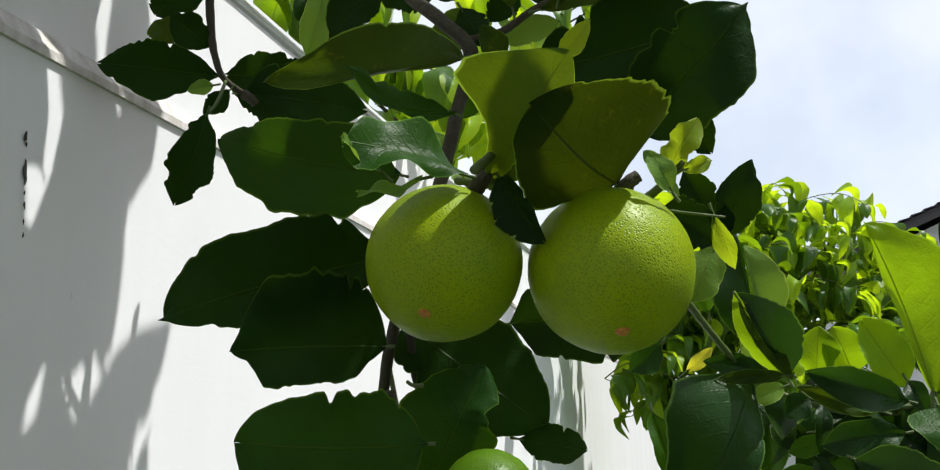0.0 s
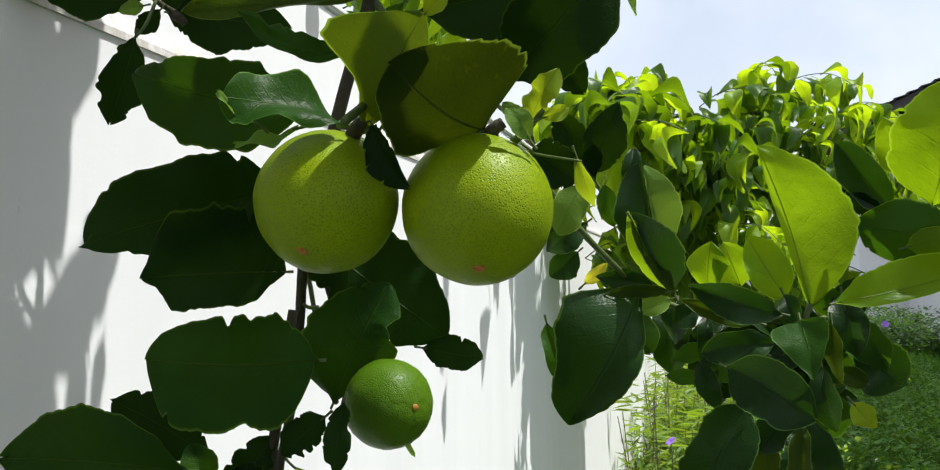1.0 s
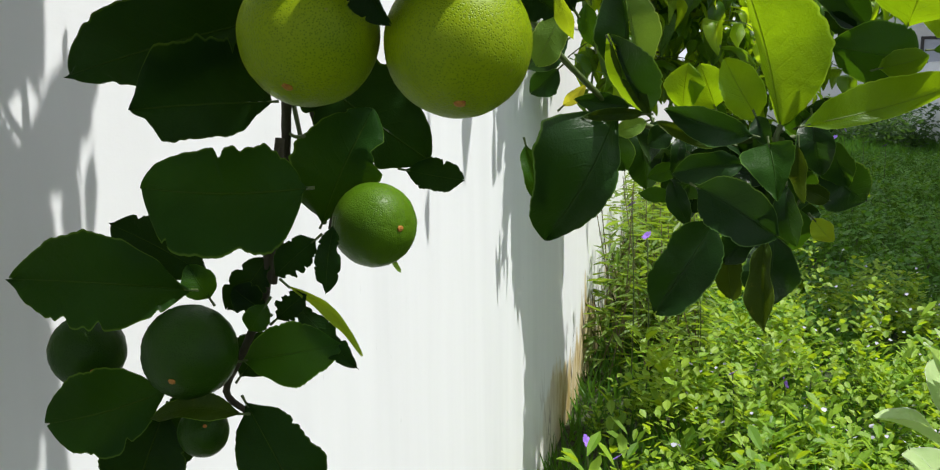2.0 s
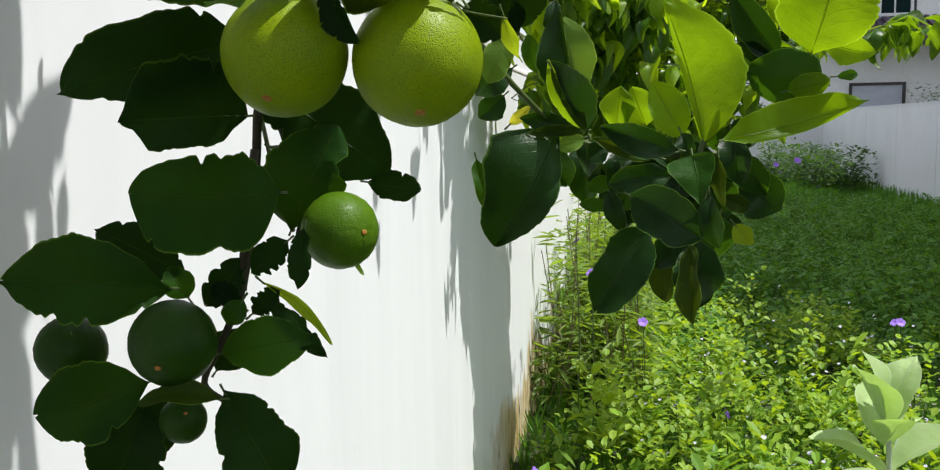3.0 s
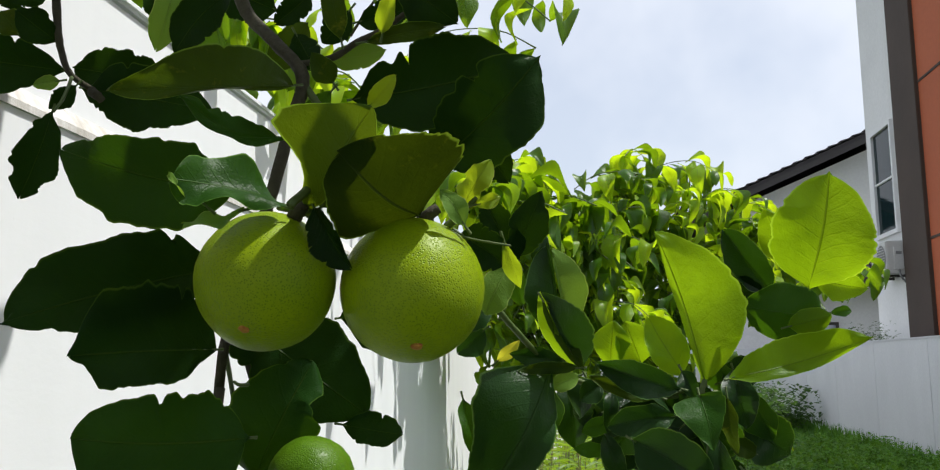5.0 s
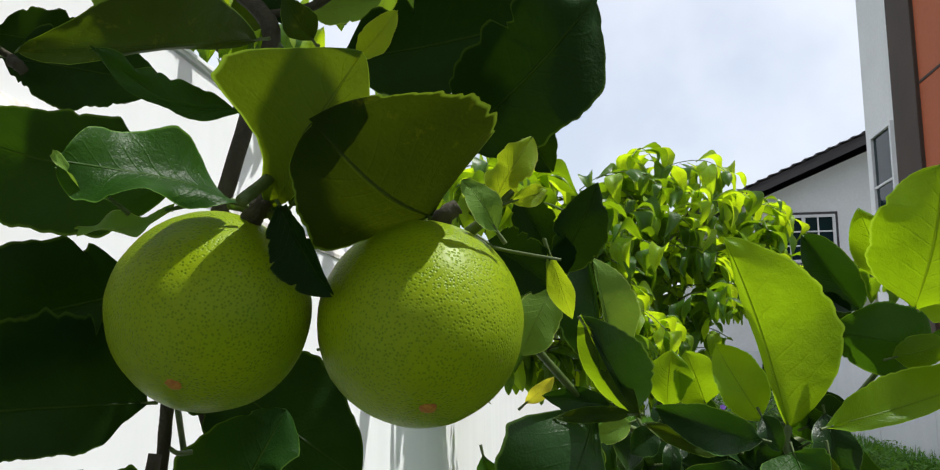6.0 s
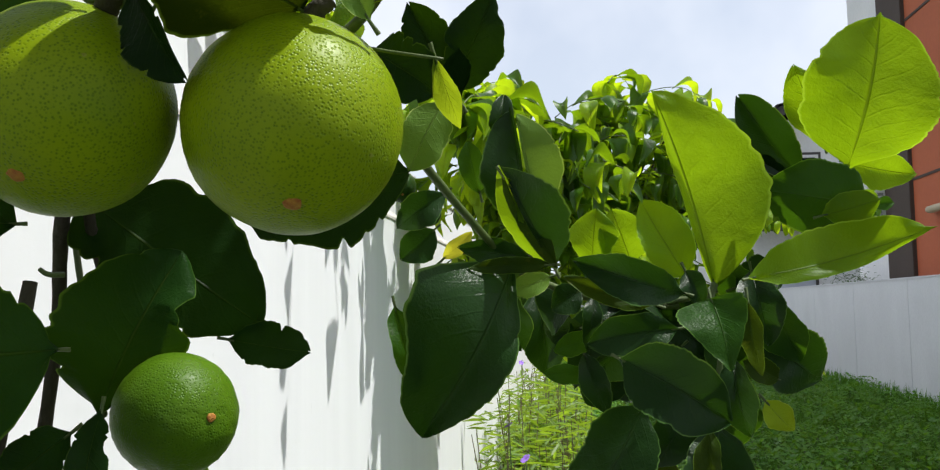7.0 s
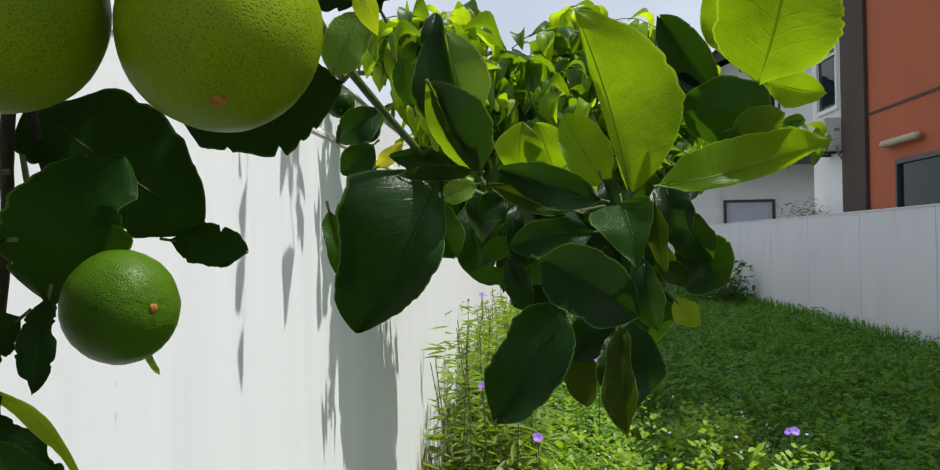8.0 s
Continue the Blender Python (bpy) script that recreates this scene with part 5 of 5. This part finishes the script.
def yard_shrub():
    """A taller shrub by the wall with drooping pointed leaves on many thin twigs."""
    rng = random.Random(11)
    shrub = tagged(new("shrub"), "leafy shrub with drooping yellow-green leaves beside white wall", "shrub")
    part("trunk", tube([(-0.95, 3.3, -0.05), (-0.92, 3.28, 0.8), (-0.85, 3.2, 1.5), (-0.55, 3.12, 1.86)], 0.035, 0.018, 9, 0.2, 3), BARK, shrub, smooth=True)
    for k, ends in enumerate((((-0.3, 2.95, 1.80), (-0.05, 3.1, 1.66), (0.3, 3.25, 1.66), (0.62, 3.5, 1.76)), ((-0.6, 2.3, 1.9), (-0.55, 1.4, 1.85)))):
        part("branch", tube([(-0.55, 3.12, 1.86), *ends], 0.009, 0.003, 7, 0.2, k), BARK, shrub, smooth=True)
    shapes = {}
    for kind in ("bush", "bush_young_lit"):
        for k in range(7):
            half = 0.20 + 0.016 * k
            bm = blade((0, 0, 0), (1, 0, 0), (0, 0, 1), half, half, -8 + 3 * k, 22 + 6 * k, 1.6, 0, 40 + k, 12, 3, 0.3)
            shapes[kind, k] = mesh_of("leaf", bm, LEAF[kind])
    rest = {"bush": Foliage(), "bush_young_lit": Foliage()}
    for n, c in enumerate(BUSH):
        c = Vector(c) - Vector((0, 0, 0.035 if c[1] > 2.0 else 0.0))
        top = c.z > 1.71
        root = Vector((0.18, 3.2, 1.50)) if c.y > 2.0 else Vector((-0.62, 1.9, 1.9))
        back = (root - c).normalized() * 0.16
        part("twig", tube([c + back, c + back * 0.5 + Vector((0, 0, 0.015)), c], 0.004, 0.002, 6, 0.1, n), BARK, shrub, smooth=True)
        count = 0
        for w in range(2 if c.y < 2.0 else 5):
            az = rng.uniform(0, 6.28)
            h = Vector((math.cos(az), math.sin(az), 0))
            reach = rng.uniform(0.11, 0.17)
            mid = c + Vector((rng.gauss(0, 0.06), rng.gauss(0, 0.10), rng.gauss(0.0, 0.045)))
            run = [mid - h * reach - Vector((0, 0, 0.03)), mid - h * reach * 0.4 + Vector((0, 0, 0.012)), mid + h * reach * 0.4 + Vector((0, 0, 0.005)), mid + h * reach - Vector((0, 0, 0.055))]
            part("twig", tube(run, 0.002, 0.0009, 5, 0.1, n * 3 + w), TWIG, shrub, smooth=True)
            # more young-leaf colour near the top, which also stands for sun there
            fresh_lit = rng.random() < (0.6 if top else 0.16)
            for k in range(0, 13, 2 if c.y < 2.0 and c.x > WX else 1):
                f = k / 12
                i = min(2, int(f * 3))
                p = run[i].lerp(run[i + 1], f * 3 - i)
                ahead = (run[i + 1] - run[i]).normalized()
                side = ahead.cross(Vector((0, 0, 1))).normalized() * rng.choice((1, -1))
                d = (side * rng.uniform(0.35, 0.9) + ahead * rng.uniform(0.1, 0.6) + Vector((0, 0, rng.uniform(-1.5, -0.15)))).normalized()
                size = (rng.uniform(0.085, 0.13) if top else rng.uniform(0.07, 0.12)) * (1.0 - 0.35 * f ** 3)
                young = rng.random() < ((0.35 + 0.6 * f) if fresh_lit else 0.08 + 0.12 * f)
                me = shapes["bush_young_lit" if young else "bush", rng.randrange(7)]
                q = d.to_track_quat("X", "Z").to_matrix().to_4x4()
                place = Matrix.Translation(p) @ q @ pose(0, 0, 0, rng.uniform(-28, 28), 0, 0) @ Matrix.Diagonal((size, size, size, 1))
                count += 1
                if count % 5 < 1:
                    ob = new("leaf", me)
                    ob.matrix_world = place
                    ob.parent = shrub
                else:
                    store = rest["bush_young_lit" if young else "bush"]
                    start = len(store)
                    store.from_mesh(me)
                    store.transform_tail(start, place)
    for kind in rest:
        tagged(part("foliage", rest[kind].done(), LEAF[kind], shrub, smooth=True), kind="stuff")


yard_shrub()


# ---- ground plants ----
def rows_in(n, x0, x1, y0, y1, h0, h1, seed, keep=None):
    rng = np.random.default_rng(seed)
    x, y = rng.uniform(x0, x1, n), rng.uniform(y0, y1, n)
    h = rng.uniform(h0, h1, n)
    out = np.stack([x, y, np.zeros(n), h], 1)
    return out if keep is None else out[keep(x, y)]


def ground_plants():
    near = rows_in(620, -0.3, 1.7, 2.2, 6.0, 0.14, 0.34, 3, lambda x, y: (x > -0.22 + 0.12 * np.sin(y * 5)) & (x < 1.35 + 0.25 * np.sin(y * 4) + 0.1 * np.sin(y * 11)))
    near[:, 3] *= 0.75 + 0.45 * np.sin(near[:, 0] * 7 + 1.3 * np.sin(near[:, 1] * 4))
    v, f = sprigs(near, 30, 0.040, 0.27, 0.10, 1.0, 0.0, 5)
    scatter("weeds", WEED, v, f, None, "low leafy bright green weeds", "weeds")
    rosettes = rows_in(70, -0.25, 1.1, 2.2, 4.2, 0.16, 0.42, 51)
    v, f = sprigs(rosettes, 11, 0.085, 0.17, 0.05, 1.0, 0.0, 53, 1.0)
    scatter("leafy_weeds", WEED, v, f, None, "upright long-leaved bright green weeds by wall", "weeds")
    mid = rows_in(2800, -0.3, 4.2, 4.6, 15.0, 0.08, 0.26, 7)
    v, f = sprigs(mid, 14, 0.055, 0.26, 0.14, 1.0, 0.0, 9)
    scatter("weeds", LAWN, v, f, None, "low leafy weeds spreading over the yard", "weeds")
    reeds = rows_in(190, -0.40, 0.10, 3.9, 8.5, 0.3, 0.95, 13)
    v, f = sprigs(reeds, 26, 0.12, 0.075, 0.12, 1.0, 0.2, 15, 0.3)
    scatter("tall_weeds", REED, v, f, None, "tall narrow-leaved weeds along the wall", "weeds")
    rng = np.random.default_rng(17)
    verts, faces = [], []
    for x, y, z, h in reeds[:190]:
        for k in range(1):
            a, b = rng.uniform(-0.16, 0.16, 2)
            i = len(verts)
            verts += [(x - 0.004, y, 0), (x + 0.004, y, 0), (x + a + 0.002, y + b, h), (x + a - 0.002, y + b, h)]
            faces.append((i, i + 1, i + 2, i + 3))
    scatter("stalks", STRAW, verts, faces, None, "thin dry brown weed stalks by the wall", "weeds")
    herbs = rows_in(210, -0.1, 1.3, 2.3, 5.6, 0.2, 0.55, 31, lambda x, y: x < 1.25 - 0.16 * (y - 2.3))
    v, f = sprigs(herbs, 20, 0.036, 0.3, 0.06, 1.0, 0.0, 33, 0.9)
    scatter("herbs", LIGHTWEED, v, f, None, "taller yellow-green herbs among the weeds", "weeds")
    dots = rows_in(150, -0.1, 1.5, 2.4, 5.4, 0.18, 0.42, 41)
    v, f = sprigs(dots, 3, 0.016, 0.5, 0.05, 1.0, 0.0, 43, 0.9)
    scatter("blossoms", BLOSSOM, v, f, None, "tiny pale lilac weed blossoms over the weeds", "blossoms")
    n = 75000
    rng = np.random.default_rng(21)
    y = np.where(rng.random(n) < 0.8, 2.0 + 21.4 * rng.random(n) ** 1.7, rng.uniform(-5.0, 2.2, n))
    x = rng.uniform(-0.42, 4.24, n)
    h = rng.uniform(0.05, 0.17, n) * np.where(x > 3.9, 1.7, 1.0)
    ang = rng.uniform(0, 6.28, n)
    wd = 0.004 + 0.0009 * np.abs(y)
    lean = rng.uniform(-0.08, 0.08, (n, 2))
    a = np.stack([x - np.cos(ang) * wd, y - np.sin(ang) * wd, np.full(n, -0.02)], 1)
    b = np.stack([x + np.cos(ang) * wd, y + np.sin(ang) * wd, np.full(n, -0.02)], 1)
    c = np.stack([x + lean[:, 0], y + lean[:, 1], h], 1)
    v = np.stack([a, b, c], 1).reshape(-1, 3)
    k = np.arange(n) * 3
    scatter("grass", GRASS, v.tolist(), np.stack([k, k + 1, k + 2], 1).tolist(), None, "uneven green grass of the overgrown yard", "grass")
    over = rows_in(34, 4.55, 5.15, 15.9, 17.2, 1.7, 2.0, 61)
    v, f = sprigs(over, 40, 0.07, 0.16, 0.22, 1.0, 0.0, 63, 0.4)
    scatter("bushes", SHRUB, v, f, None, "thin leafy shoots rising behind the boundary wall", "bushes")
    far = rows_in(120, 2.7, 4.2, 17.5, 23.2, 0.2, 0.95, 23)
    v, f = sprigs(far, 34, 0.12, 0.22, 0.4, 1.0, 0.0, 25)
    scatter("bushes", SHRUB, v, f, None, "dark bushes at the end of the yard", "bushes")


ground_plants()


def flower(place, tilt, size=0.03):
    ob = tagged(new("flower"), "small purple five-petalled flower on thin weed stalk", "flower", "purple flowers")
    ob.matrix_world = Matrix.Translation(place)
    m = pose(0, 0, 0, tilt, 0, tilt * 7)
    for k in range(5):
        bm = bmesh.new()
        a = k * 1.2566
        ring = []
        for u, w in ((0.0, 0.05), (0.35, 0.3), (0.75, 0.48), (1.0, 0.3)):
            ring.append((u, w))
        left, right = [], []
        for u, w in ring:
            for s, store in ((-1, left), (1, right)):
                p = Vector((u * size, s * w * size, 0.25 * size * (1 - (u - 1) ** 2)))
                store.append(bm.verts.new((m @ pose(0, 0, 0, 0, 0, math.degrees(a))) @ p))
        for i in range(3):
            bm.faces.new((left[i], right[i], right[i + 1], left[i + 1]))
        part("petal", bm, PETAL, ob, smooth=True)
    part("stalk", tube([(0, 0, 0), (0.01, 0.02, -place[2] * 0.5), (0.0, 0.03, -place[2] - 0.02)], 0.0025, 0.003, 5), TWIG, ob, smooth=True)


FLOWERS = [
    (0.19, 3.16, 0.33),
    (-0.13, 3.51, 0.75),
    (0.07, 3.77, 0.50),
    (0.37, 3.25, 0.28),
    (-0.20, 3.66, 0.85),
    (1.13, 3.72, 0.30),
    (1.21, 4.26, 0.42),
    (-0.19, 4.44, 0.60),
    (0.06, 4.01, 0.45),
    (0.42, 5.40, 0.60),
    (-0.37, 7.67, 0.85),
    (-0.24, 2.52, 0.30),
    (-0.15, 2.53, 0.25),
    (1.21, 4.35, 0.40),
    (1.82, 13.07, 0.75),
    (1.98, 13.90, 0.60),
    (2.10, 11.48, 0.55),
    (1.85, 13.84, 0.50),
    (1.73, 10.66, 0.90),
]
for i, p in enumerate(FLOWERS):
    flower(p, 35 + 9 * (i % 4), 0.021 if p[1] < 9 else 0.04)


def pale_plant():
    """A young crown-flower plant: thick upright stem, broad pale leaves in opposite pairs."""
    ob = tagged(new("plant"), "pale green broad-leaved plant with thick stem in weeds", "plant")
    x, y = 0.615, 2.03
    part("stem", tube([(x, y, -0.03), (x + 0.01, y, 0.35), (x, y - 0.01, 0.66)], 0.009, 0.005, 8, 0.2, 4), LEAF["calotropis"], ob, smooth=True)
    for k, (z, a, up, size) in enumerate(((0.28, 200, 0.1, 0.17), (0.28, 20, 0.1, 0.16), (0.37, 290, 0.25, 0.17), (0.37, 110, 0.3, 0.15), (0.46, 190, 0.6, 0.17), (0.46, 10, 0.55, 0.18),
                                         (0.53, 280, 0.9, 0.14), (0.53, 100, 1.0, 0.15), (0.58, 210, 1.6, 0.15), (0.58, 40, 1.7, 0.15), (0.60, 150, 2.6, 0.13))):
        d = Vector((math.cos(radians(a)), math.sin(radians(a)), up)).normalized()
        b = Vector((x, y, z + 0.07))
        size *= 1.15
        n = Vector((-d.x * up, -d.y * up, 1.0))
        part("leaf", blade(b, b + d * size, n, size * 0.33, size * 0.33, 14, 8, 0.8, 0, 70 + k, 16, 4, 0.0), LEAF["calotropis"], ob, smooth=True)


pale_plant()
